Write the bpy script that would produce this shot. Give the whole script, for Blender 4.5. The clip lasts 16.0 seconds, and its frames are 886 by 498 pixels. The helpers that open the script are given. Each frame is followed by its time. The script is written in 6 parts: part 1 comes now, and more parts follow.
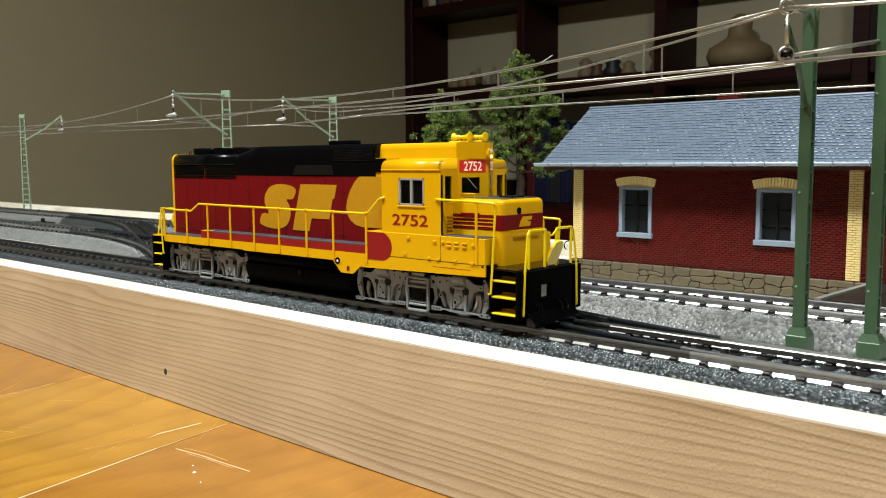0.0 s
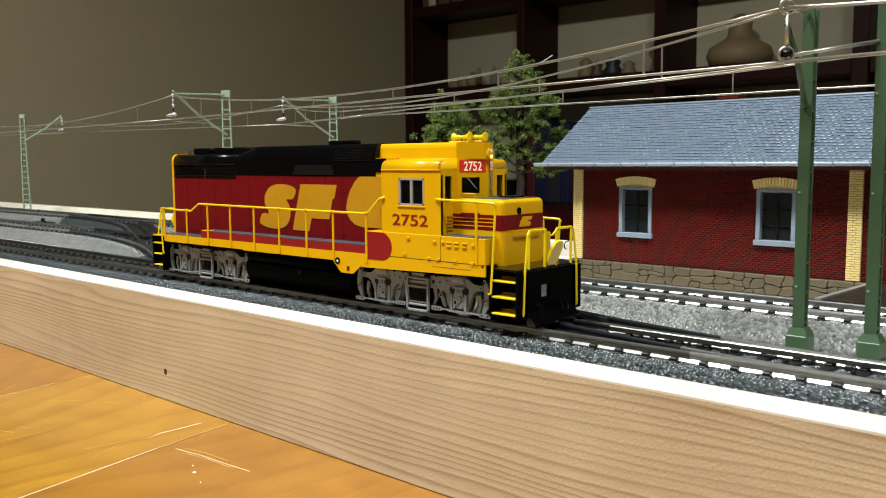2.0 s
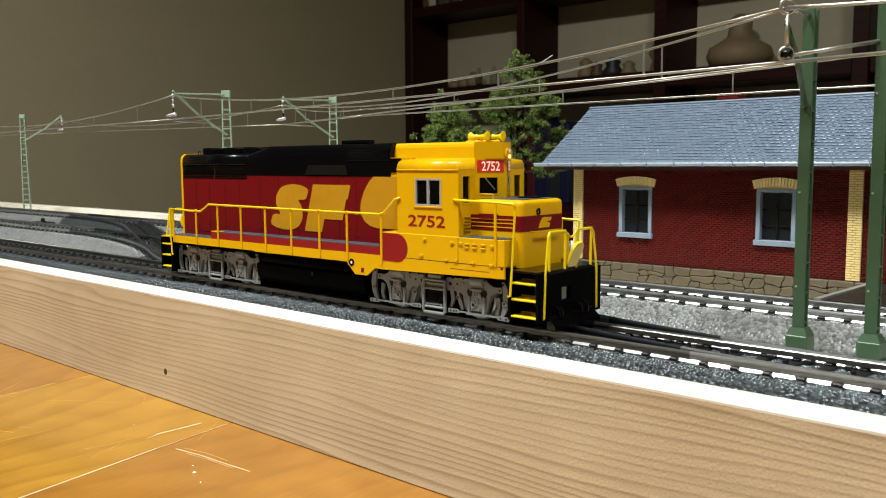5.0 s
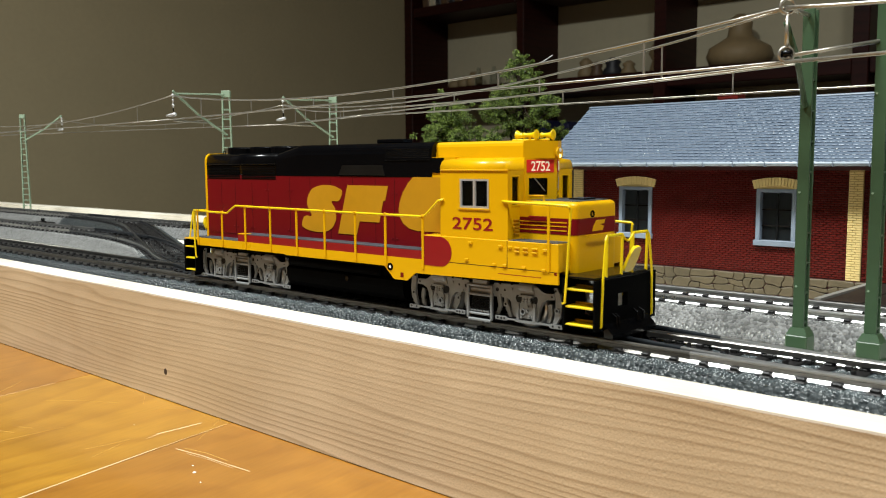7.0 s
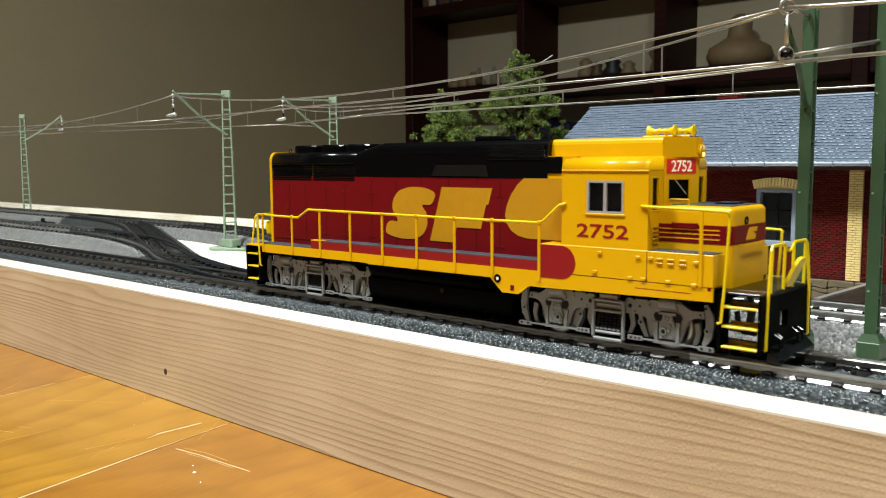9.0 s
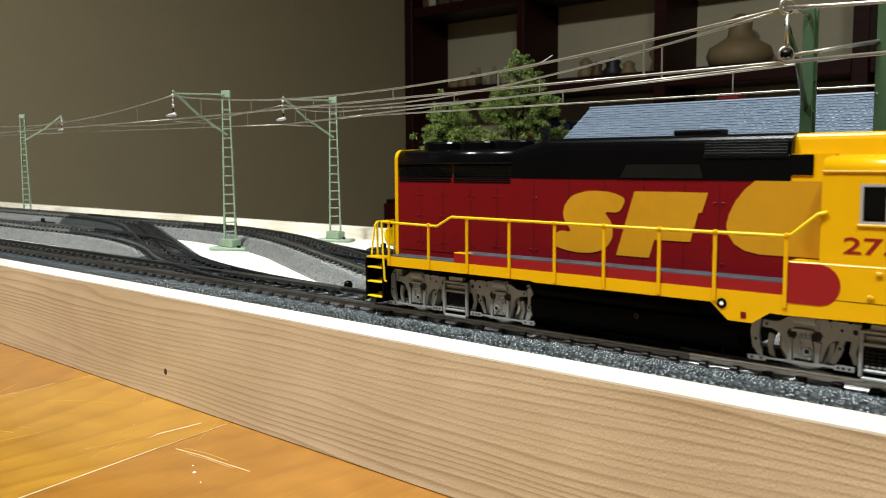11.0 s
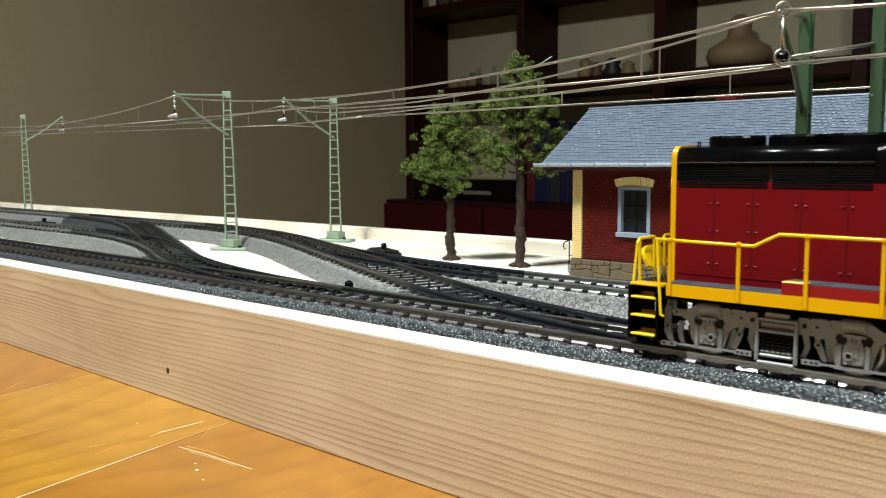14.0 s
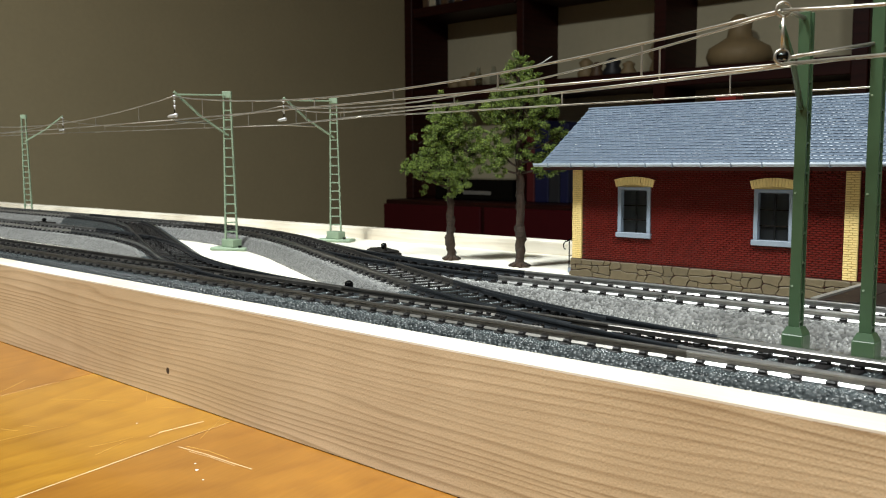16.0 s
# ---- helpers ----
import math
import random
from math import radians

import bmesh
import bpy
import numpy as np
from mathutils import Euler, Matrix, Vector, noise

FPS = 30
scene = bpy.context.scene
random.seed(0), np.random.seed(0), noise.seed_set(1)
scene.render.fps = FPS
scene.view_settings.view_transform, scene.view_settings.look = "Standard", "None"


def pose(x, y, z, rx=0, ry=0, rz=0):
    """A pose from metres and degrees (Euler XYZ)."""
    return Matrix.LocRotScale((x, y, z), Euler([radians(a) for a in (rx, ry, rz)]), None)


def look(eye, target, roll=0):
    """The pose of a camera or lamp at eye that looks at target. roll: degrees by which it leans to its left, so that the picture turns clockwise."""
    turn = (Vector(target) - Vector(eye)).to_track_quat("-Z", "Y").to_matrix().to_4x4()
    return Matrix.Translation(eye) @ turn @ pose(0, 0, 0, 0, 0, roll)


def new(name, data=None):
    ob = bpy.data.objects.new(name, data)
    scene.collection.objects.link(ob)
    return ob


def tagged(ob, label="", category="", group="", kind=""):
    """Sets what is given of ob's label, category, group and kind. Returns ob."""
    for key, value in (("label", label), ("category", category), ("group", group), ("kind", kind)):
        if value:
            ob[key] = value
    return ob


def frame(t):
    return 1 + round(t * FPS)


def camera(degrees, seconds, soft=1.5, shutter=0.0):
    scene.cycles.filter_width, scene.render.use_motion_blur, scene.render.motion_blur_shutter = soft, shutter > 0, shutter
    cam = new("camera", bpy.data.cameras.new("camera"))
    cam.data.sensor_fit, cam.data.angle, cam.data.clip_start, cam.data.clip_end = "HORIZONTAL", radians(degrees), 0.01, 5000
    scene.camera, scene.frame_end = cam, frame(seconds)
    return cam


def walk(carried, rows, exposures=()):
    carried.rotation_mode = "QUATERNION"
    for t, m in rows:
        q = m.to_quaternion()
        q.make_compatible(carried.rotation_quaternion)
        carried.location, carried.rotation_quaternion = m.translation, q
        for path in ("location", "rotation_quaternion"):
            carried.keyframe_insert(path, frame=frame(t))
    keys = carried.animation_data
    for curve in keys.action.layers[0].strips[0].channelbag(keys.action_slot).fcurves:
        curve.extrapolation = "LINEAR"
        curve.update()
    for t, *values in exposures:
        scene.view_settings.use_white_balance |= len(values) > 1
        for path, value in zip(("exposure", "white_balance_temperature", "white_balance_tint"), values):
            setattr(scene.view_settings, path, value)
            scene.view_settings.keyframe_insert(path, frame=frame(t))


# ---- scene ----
# All plans below are in millimetres, z = 0 on the baseboard; part() scales them to metres.
RAIL = 10.5          # height of the rail head
EYE = Vector((0.0, -0.1966, 0.0558))
YAW, PITCH, ROLL = -0.7346, 0.1023, -0.36
AIM = Vector((math.sin(YAW) * math.cos(PITCH), math.cos(YAW) * math.cos(PITCH), -math.sin(PITCH)))
cam = camera(54.68, 16.0, soft=1.0, shutter=0.3)
cam.data.dof.use_dof = True
cam.data.dof.focus_distance = 0.31
cam.data.dof.aperture_fstop = 50.0


def eye_row(t, back):
    e = EYE - AIM * back
    return (t, look(e, e + AIM, ROLL))


# the picture draws back a little when the lens refocuses after 12 s
walk(cam, [eye_row(0, 0), eye_row(6, 0), eye_row(12.0, 0), eye_row(12.5, 0.0026), eye_row(14, 0.0026), eye_row(16, 0.0026)],
     exposures=[(0, 0.0), (12.0, 0.0), (12.4, 0.12), (13.5, 0.08), (14.5, 0.0), (16, -0.05)])

# ---- light ----
world = bpy.data.worlds.new("room_dark")
scene.world = world
world.use_nodes = True
world.node_tree.nodes["Background"].inputs[0].default_value = (1.0, 0.86, 0.68, 1)
world.node_tree.nodes["Background"].inputs[1].default_value = 0.05


def ceiling_bulb(name, x, y, z, size, watts, colour):
    data = bpy.data.lights.new(name, "AREA")
    data.shape, data.size, data.energy, data.color = "DISK", size, watts, colour
    ob = new(name, data)
    ob.matrix_world = look((x, y, z), (x, y, 0))
    return ob


# two bulbs of the room's ceiling lamp
ceiling_bulb("ceiling_lamp_light", -0.55, -0.50, 1.33, 0.24, 36, (0.95, 1.0, 0.975))
ceiling_bulb("ceiling_lamp_light", 0.42, -0.45, 1.33, 0.24, 25, (0.95, 1.0, 0.975))

# ---- materials ----
def rgb(c):
    return (c[0], c[1], c[2], 1.0)


def nodes_of(name):
    m = bpy.data.materials.new(name)
    m.use_nodes = True
    nt = m.node_tree
    return m, nt, nt.nodes["Principled BSDF"]


def add_noise(nt, size_mm, stretch=(1, 1, 1), detail=4.0, distort=0.0):
    """Noise in the object's own space with features of about size_mm."""
    tc = nt.nodes.new("ShaderNodeTexCoord")
    mp = nt.nodes.new("ShaderNodeMapping")
    mp.inputs["Scale"].default_value = stretch
    n = nt.nodes.new("ShaderNodeTexNoise")
    n.inputs["Scale"].default_value = 1000.0 / size_mm
    n.inputs["Detail"].default_value = detail
    n.inputs["Distortion"].default_value = distort
    nt.links.new(tc.outputs["Object"], mp.inputs["Vector"])
    nt.links.new(mp.outputs["Vector"], n.inputs["Vector"])
    return n.outputs["Fac"]


def ramp(nt, fac, stops):
    r = nt.nodes.new("ShaderNodeValToRGB")
    while len(r.color_ramp.elements) < len(stops):
        r.color_ramp.elements.new(0.5)
    for e, (p, c) in zip(r.color_ramp.elements, stops):
        e.position, e.color = p, rgb(c)
    nt.links.new(fac, r.inputs["Fac"])
    return r.outputs["Color"]


def mix(nt, fac, a, b, kind="MIX"):
    m = nt.nodes.new("ShaderNodeMix")
    m.data_type, m.blend_type = "RGBA", kind
    for sock, v in ((m.inputs[0], fac), (m.inputs[6], a), (m.inputs[7], b)):
        if isinstance(v, (int, float)):
            sock.default_value = v
        elif isinstance(v, tuple):
            sock.default_value = rgb(v)
        else:
            nt.links.new(v, sock)
    return m.outputs[2]


def bump(nt, bsdf, height, dist_mm, strength=1.0):
    b = nt.nodes.new("ShaderNodeBump")
    b.inputs["Distance"].default_value = dist_mm / 1000.0
    b.inputs["Strength"].default_value = strength
    nt.links.new(height, b.inputs["Height"])
    nt.links.new(b.outputs["Normal"], bsdf.inputs["Normal"])


def paint(name, col, rough=0.4, metal=0.0, grain=3.0, vary=0.12, bump_mm=0.03, bump_size=0.6, coat=0.0, emit=0.0, random_vary=0.0):
    """Painted or moulded surface: two scales of tone, fine relief, uneven gloss."""
    m, nt, b = nodes_of(name)
    dark = tuple(c * (1 - vary) for c in col)
    light = tuple(min(1, c * (1 + vary)) for c in col)
    fine = add_noise(nt, grain)
    wide = add_noise(nt, grain * 9)
    c1 = ramp(nt, fine, [(0.3, dark), (0.7, light)])
    c2 = mix(nt, 0.5, c1, ramp(nt, wide, [(0.3, dark), (0.7, light)]))
    if random_vary:
        oi = nt.nodes.new("ShaderNodeObjectInfo")
        c2 = mix(nt, random_vary, c2, ramp(nt, oi.outputs["Random"], [(0, tuple(c * 0.5 for c in col)), (1, tuple(min(1, c * 1.4) for c in col))]))
    nt.links.new(c2, b.inputs["Base Color"])
    r = nt.nodes.new("ShaderNodeMapRange")
    r.inputs["To Min"].default_value, r.inputs["To Max"].default_value = max(0.02, rough - 0.08), min(1, rough + 0.08)
    nt.links.new(wide, r.inputs["Value"])
    nt.links.new(r.outputs["Result"], b.inputs["Roughness"])
    b.inputs["Metallic"].default_value = metal
    b.inputs["Coat Weight"].default_value = coat
    if emit:
        b.inputs["Emission Color"].default_value = rgb(col)
        b.inputs["Emission Strength"].default_value = emit
    if bump_mm:
        bump(nt, b, add_noise(nt, bump_size), bump_mm, 0.6)
    return m


def wood(name, base, dark, ring_mm, along, rough=0.45, coat=0.0, wander=1.0, random_vary=0.0, bump_mm=0.08, across="Z", speck=0.0):
    """Sawn wood: growth lines ring_mm apart across one axis, wandering slowly along the grain."""
    m, nt, b = nodes_of(name)
    tc = nt.nodes.new("ShaderNodeTexCoord")
    mp = nt.nodes.new("ShaderNodeMapping")
    mp.inputs["Scale"].default_value = along
    nt.links.new(tc.outputs["Object"], mp.inputs["Vector"])
    sep = nt.nodes.new("ShaderNodeSeparateXYZ")
    nt.links.new(tc.outputs["Object"], sep.inputs[0])

    def calc(op, a, c):
        n = nt.nodes.new("ShaderNodeMath")
        n.operation = op
        for sock, v in zip(n.inputs, (a, c)):
            if isinstance(v, (int, float)):
                sock.default_value = v
            else:
                nt.links.new(v, sock)
        return n.outputs[0]

    mw = nt.nodes.new("ShaderNodeMapping")
    mw.inputs["Scale"].default_value = tuple(v if v == 1 else v * 4.5 for v in along)
    nt.links.new(tc.outputs["Object"], mw.inputs["Vector"])

    def slow(size, detail, source=None):
        n = nt.nodes.new("ShaderNodeTexNoise")
        n.inputs["Scale"].default_value = 1000.0 / size
        n.inputs["Detail"].default_value = detail
        nt.links.new((source or mp).outputs["Vector"], n.inputs["Vector"])
        return n.outputs["Fac"]
    phase = calc("MULTIPLY", sep.outputs[across], 1000.0 / ring_mm)
    phase = calc("ADD", phase, calc("MULTIPLY", slow(ring_mm * 8, 1.0, mw), 4.0 * wander))
    phase = calc("ADD", phase, calc("MULTIPLY", slow(ring_mm * 2.2, 2.0, mw), 0.55))
    if speck:
        phase = calc("ADD", phase, calc("MULTIPLY", slow(ring_mm * 4.5, 0.0), 3.0))
    fr = calc("FRACT", phase, 0.0)
    mid = tuple(x * 0.75 + y * 0.25 for x, y in zip(base, dark))
    rings = ramp(nt, fr, [(0.0, base), (0.5, mid), (0.82, dark), (0.96, base)])
    strength = ramp(nt, slow(ring_mm * 9, 2.0), [(0.35, (0.5, 0.5, 0.5)), (0.65, (1.0, 1.0, 1.0))])
    col = mix(nt, strength, base, rings)
    fibre = slow(1.3, 5.0)
    col = mix(nt, 1.0, col, ramp(nt, fibre, [(0.32, (0.89, 0.885, 0.88)), (0.66, (1.0, 1.0, 1.0))]), "MULTIPLY")
    if speck:
        col = mix(nt, 1.0, col, ramp(nt, add_noise(nt, 0.55), [(0.36, (1 - speck, 1 - speck, 1 - speck)), (0.52, (1.0, 1.0, 1.0))]), "MULTIPLY")
    blot = add_noise(nt, 34 if coat else 60, distort=1.2 if coat else 0.0)
    col = mix(nt, 1.0, col, ramp(nt, blot, [(0.3, (0.76, 0.72, 0.68)), (0.72, (1.0, 1.0, 1.0))]), "MULTIPLY")
    if random_vary:
        oi = nt.nodes.new("ShaderNodeObjectInfo")
        tone = ramp(nt, oi.outputs["Random"], [(0, (0.66, 0.54, 0.45)), (0.5, (0.92, 0.88, 0.85)), (1, (1.0, 1.0, 1.0))])
        col = mix(nt, random_vary, col, mix(nt, 1.0, col, tone, "MULTIPLY"))
    nt.links.new(col, b.inputs["Base Color"])
    b.inputs["Roughness"].default_value = rough
    b.inputs["Coat Weight"].default_value = coat
    b.inputs["Coat Roughness"].default_value = 0.12
    bump(nt, b, add_noise(nt, 0.6) if speck else fibre, bump_mm, 0.5)
    return m


def pebbled(name, dark, light, size_mm, rough, bump_mm):
    """Moulded ballast: stones told apart by cells, each with its own tone."""
    m, nt, b = nodes_of(name)
    tc = nt.nodes.new("ShaderNodeTexCoord")
    v = nt.nodes.new("ShaderNodeTexVoronoi")
    v.inputs["Scale"].default_value = 1000.0 / size_mm
    nt.links.new(tc.outputs["Object"], v.inputs["Vector"])
    col = ramp(nt, v.outputs["Color"], [(0.2, dark), (0.8, light)])
    nt.links.new(col, b.inputs["Base Color"])
    b.inputs["Roughness"].default_value = rough
    inv = nt.nodes.new("ShaderNodeMath")
    inv.operation = "SUBTRACT"
    inv.inputs[0].default_value = 1.0
    nt.links.new(v.outputs["Distance"], inv.inputs[1])
    bump(nt, b, inv.outputs[0], bump_mm)
    return m


def islands(name, dark, light, rough, metal=0.0):
    """Many small joined pieces, each with its own tone."""
    m, nt, b = nodes_of(name)
    g = nt.nodes.new("ShaderNodeNewGeometry")
    nt.links.new(ramp(nt, g.outputs["Random Per Island"], [(0.0, dark), (1.0, light)]), b.inputs["Base Color"])
    b.inputs["Roughness"].default_value = rough
    b.inputs["Metallic"].default_value = metal
    return m


MAT = {
    "pine": wood("sawn_pine", (0.70, 0.56, 0.38), (0.38, 0.27, 0.155), 2.1, (0.03, 1, 1), 0.38, 0.0, 0.95, 0.0, 0.19, "Z", 0.13),
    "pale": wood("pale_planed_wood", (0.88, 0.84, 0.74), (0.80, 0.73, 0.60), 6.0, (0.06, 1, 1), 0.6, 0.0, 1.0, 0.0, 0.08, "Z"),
    "varnish": wood("varnished_oak", (0.50, 0.252, 0.026), (0.40, 0.185, 0.018), 17.0, (1, 0.1, 1), 0.28, 0.4, 2.2, 0.3, 0.05, "X"),
    "cream": paint("cream_board", (0.85, 0.81, 0.70), 0.7, grain=8, vary=0.04),
    "wall": paint("beige_wall_paint", (0.35, 0.285, 0.165), 0.8, grain=12, vary=0.05, bump_mm=0.3, bump_size=4),
    "back_panel": paint("shelf_back_panel", (0.50, 0.44, 0.30), 0.8, grain=20, vary=0.05),
    "mahogany": wood("mahogany", (0.034, 0.006, 0.004), (0.017, 0.0035, 0.0025), 22, (0.1, 0.1, 1), 0.5, 0.0, 1.0, 0.0, 0.05, "Z"),
    "carpet": paint("room_floor", (0.10, 0.07, 0.045), 0.8, grain=30),
    # ceiling is out of view; its colour is lowered to cut bounced light
    "ceiling": paint("ceiling_paint", (0.30, 0.28, 0.25), 0.9, grain=30, vary=0.03),
    "dark_trim": paint("dark_door_frame", (0.05, 0.03, 0.02), 0.5),
    # one ballast in two tones; the paler pair has bright sheen put into its colour
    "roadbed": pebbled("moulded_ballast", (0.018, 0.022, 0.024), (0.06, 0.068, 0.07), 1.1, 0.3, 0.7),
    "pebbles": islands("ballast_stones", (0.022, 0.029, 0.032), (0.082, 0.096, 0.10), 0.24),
    "roadbed_lit": pebbled("lit_moulded_ballast", (0.10, 0.10, 0.098), (0.24, 0.24, 0.235), 1.1, 0.4, 0.7),
    "pebbles_lit": islands("lit_ballast_stones", (0.12, 0.123, 0.12), (0.36, 0.36, 0.345), 0.26),
    "door_gap": paint("dark_red_gap", (0.045, 0.0015, 0.002), 0.8),
    "satin_black": paint("satin_black_louvre", (0.0012, 0.0013, 0.0015), 0.5, grain=4, vary=0.2),
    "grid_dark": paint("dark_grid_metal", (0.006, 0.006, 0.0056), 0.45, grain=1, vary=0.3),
    "matt_black": paint("matt_black_plastic", (0.0016, 0.0016, 0.0017), 0.6, grain=4, vary=0.2),
    "bright_red": paint("bright_red_paint", (0.23, 0.004, 0.008), 0.35, grain=5, vary=0.05, bump_mm=0.008),
    "varnish_dark": wood("varnished_oak_dark", (0.41, 0.182, 0.024), (0.345, 0.145, 0.019), 15.0, (1, 0.1, 1), 0.28, 0.4, 2.2, 0.3, 0.05, "X"),
    "yellow_joint": paint("yellow_brick_joint", (0.52, 0.38, 0.14), 0.7, grain=2),
    # for walls out of view, kept dark so they bounce little light
    "unseen_wall": paint("darkened_unseen_wall", (0.09, 0.07, 0.05), 0.85, grain=30, vary=0.05),
    "faint": paint("faint_scratch", (0.62, 0.38, 0.10), 0.5),
    "emblem_yellow": paint("printed_yellow", (0.46, 0.225, 0.006), 0.4, grain=3, vary=0.08, bump_mm=0.0),
    "knot": paint("dark_knot", (0.05, 0.03, 0.018), 0.7),
    "scratch": paint("pale_scratch", (0.66, 0.50, 0.30), 0.6),
    # rails in three tones; the darker two have the dark room's reflection painted in
    "rail": paint("nickel_rail", (0.44, 0.435, 0.425), 0.3, 0.9, grain=2, vary=0.2, bump_mm=0.01),
    "rail_shaded": paint("nickel_rail_shaded", (0.15, 0.142, 0.13), 0.34, 0.85, grain=2, vary=0.25, bump_mm=0.01),
    "black_rail": paint("near_black_switch_rail", (0.05, 0.056, 0.064), 0.3, 0.7, grain=2, vary=0.2),
    "sleeper": paint("dark_sleeper_plastic", (0.014, 0.013, 0.013), 0.4, grain=2, vary=0.25, random_vary=0.3),
    "mast_green": paint("green_mast_plastic", (0.042, 0.082, 0.04), 0.38, grain=4, vary=0.14, bump_mm=0.04),
    "mast_pale": paint("pale_green_mast", (0.25, 0.335, 0.235), 0.5, grain=4, vary=0.1),
    "wire": paint("nickel_wire", (0.46, 0.43, 0.37), 0.33, 0.8, grain=2, vary=0.15),
    "brick": paint("red_brick_plastic", (0.105, 0.0098, 0.0066), 0.38, grain=2.5, vary=0.2, random_vary=0.1),
    "mortar": paint("brick_joint", (0.05, 0.009, 0.007), 0.75, grain=2, vary=0.2),
    "yellow_brick": paint("cream_yellow_brick", (0.74, 0.57, 0.24), 0.55, grain=2, vary=0.1, random_vary=0.1),
    "stone": paint("brown_plinth_stone", (0.088, 0.066, 0.034), 0.6, grain=2, vary=0.25, random_vary=0.25, bump_mm=0.15),
    "slate": paint("slate_blue_grey", (0.125, 0.16, 0.215), 0.33, grain=1.2, vary=0.2, random_vary=0.12),
    "gutter": paint("grey_blue_gutter", (0.38, 0.44, 0.51), 0.4, grain=3),
    "window_grey": paint("grey_blue_frame", (0.20, 0.24, 0.30), 0.45, grain=3),
    # near-black; also stands in for shade inside windows, cab and truck holes
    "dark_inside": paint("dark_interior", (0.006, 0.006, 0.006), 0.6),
    "bark": paint("dark_bark", (0.026, 0.0125, 0.0055), 0.8, grain=1.5, vary=0.85, bump_mm=2.0, bump_size=1.6),
    "leaf": islands("green_leaf_flock", (0.010, 0.024, 0.003), (0.23, 0.32, 0.045), 0.65),
    "yellow": paint("loco_yellow", (0.65, 0.35, 0.0008), 0.3, grain=5, vary=0.03, bump_mm=0.008),
    "lemon": paint("lemon_yellow_plastic", (0.72, 0.52, 0.002), 0.36, grain=5, vary=0.04, bump_mm=0.008),
    "red": paint("loco_red", (0.135, 0.0024, 0.0055), 0.36, grain=5, vary=0.06, bump_mm=0.008),
    "black": paint("loco_black", (0.002, 0.002, 0.0024), 0.17, grain=5, vary=0.2, bump_mm=0.004),
    "truck_grey": paint("silver_grey_casting", (0.20, 0.205, 0.205), 0.4, 0.0, grain=2, vary=0.14, bump_mm=0.03),
    "walk_grey": paint("grey_walkway", (0.05, 0.06, 0.072), 0.5, grain=0.8, vary=0.5, bump_mm=0.2, bump_size=0.7),
    "silver": paint("silver_frame", (0.60, 0.60, 0.60), 0.35, 0.6),
    "white": paint("white_plastic", (0.82, 0.82, 0.80), 0.4),
    "steel": paint("wheel_steel", (0.30, 0.29, 0.28), 0.3, 0.9),
    "glow_lamp": paint("lit_headlight", (1.0, 0.72, 0.25), 0.4, emit=2.2),
    "glow_board": paint("lit_number_board", (0.60, 0.02, 0.012), 0.4, emit=0.08),
    "glow_digit": paint("lit_white_digit", (0.95, 0.82, 0.62), 0.4, emit=0.22),
    "clay": paint("buff_clay", (0.27, 0.19, 0.095), 0.6, grain=20),
    "slate_far": islands("slate_courses_grey", (0.105, 0.135, 0.185), (0.14, 0.178, 0.235), 0.33),
    "dock_brown": paint("dark_brown_planks", (0.018, 0.012, 0.009), 0.6, grain=3, vary=0.3),
    "edge_grey": paint("pale_grey_edge", (0.20, 0.19, 0.17), 0.5),
    "cabinet_red": paint("dark_red_lacquer", (0.055, 0.003, 0.006), 0.45, grain=40, vary=0.1),
    "book_dark": paint("dark_binding", (0.02, 0.02, 0.025), 0.5),
    "book_cream": paint("cream_binding", (0.5, 0.45, 0.33), 0.6),
    "book_blue": paint("blue_binding", (0.006, 0.008, 0.05), 0.5),
    "book_red": paint("red_binding", (0.09, 0.008, 0.010), 0.5),
    "book_brown": paint("brown_binding", (0.11, 0.06, 0.03), 0.55),
}
glass, gnt, gb = nodes_of("clear_pane")
gb.inputs["Base Color"].default_value = (0.75, 0.8, 0.8, 1)
gb.inputs["Roughness"].default_value = 0.03
gb.inputs["Transmission Weight"].default_value = 1.0
gb.inputs["IOR"].default_value = 1.3
MAT["glass"] = glass
for key in ("black", "dark_inside", "door_gap", "dock_brown", "sleeper", "red", "brick", "mahogany", "cabinet_red"):
    MAT[key].node_tree.nodes["Principled BSDF"].inputs["Specular IOR Level"].default_value = 0.2
MAT["glass_bottle"] = glass
hazy, hnt, hb = nodes_of("hazy_plastic_pane")
hb.inputs["Base Color"].default_value = (0.22, 0.24, 0.25, 1)
hb.inputs["Roughness"].default_value = 0.32
hb.inputs["Transmission Weight"].default_value = 0.93
hb.inputs["IOR"].default_value = 1.15
MAT["hazy_pane"] = hazy
for key, level in (("matt_black", 0.015), ("satin_black", 0.03), ("grid_dark", 0.12), ("black", 0.18)):
    MAT[key].node_tree.nodes["Principled BSDF"].inputs["Specular IOR Level"].default_value = level
for key, level in (("pebbles", 0.5), ("pebbles_lit", 0.5), ("yellow", 0.32)):
    MAT[key].node_tree.nodes["Principled BSDF"].inputs["Specular IOR Level"].default_value = level


# ---- mesh helpers (millimetres) ----
def finish(bm, name, material, smooth=False):
    bmesh.ops.recalc_face_normals(bm, faces=bm.faces)
    bm.transform(Matrix.Scale(0.001, 4))
    me = bpy.data.meshes.new(name)
    bm.to_mesh(me)
    bm.free()
    for p in me.polygons:
        p.use_smooth = smooth
    me.materials.append(MAT[material])
    return me


def part(name, bm, material, parent=None, label="", smooth=False):
    ob = new(name, finish(bm, name, material, smooth))
    ob.parent = parent
    if label:
        tagged(ob, label)
    return ob


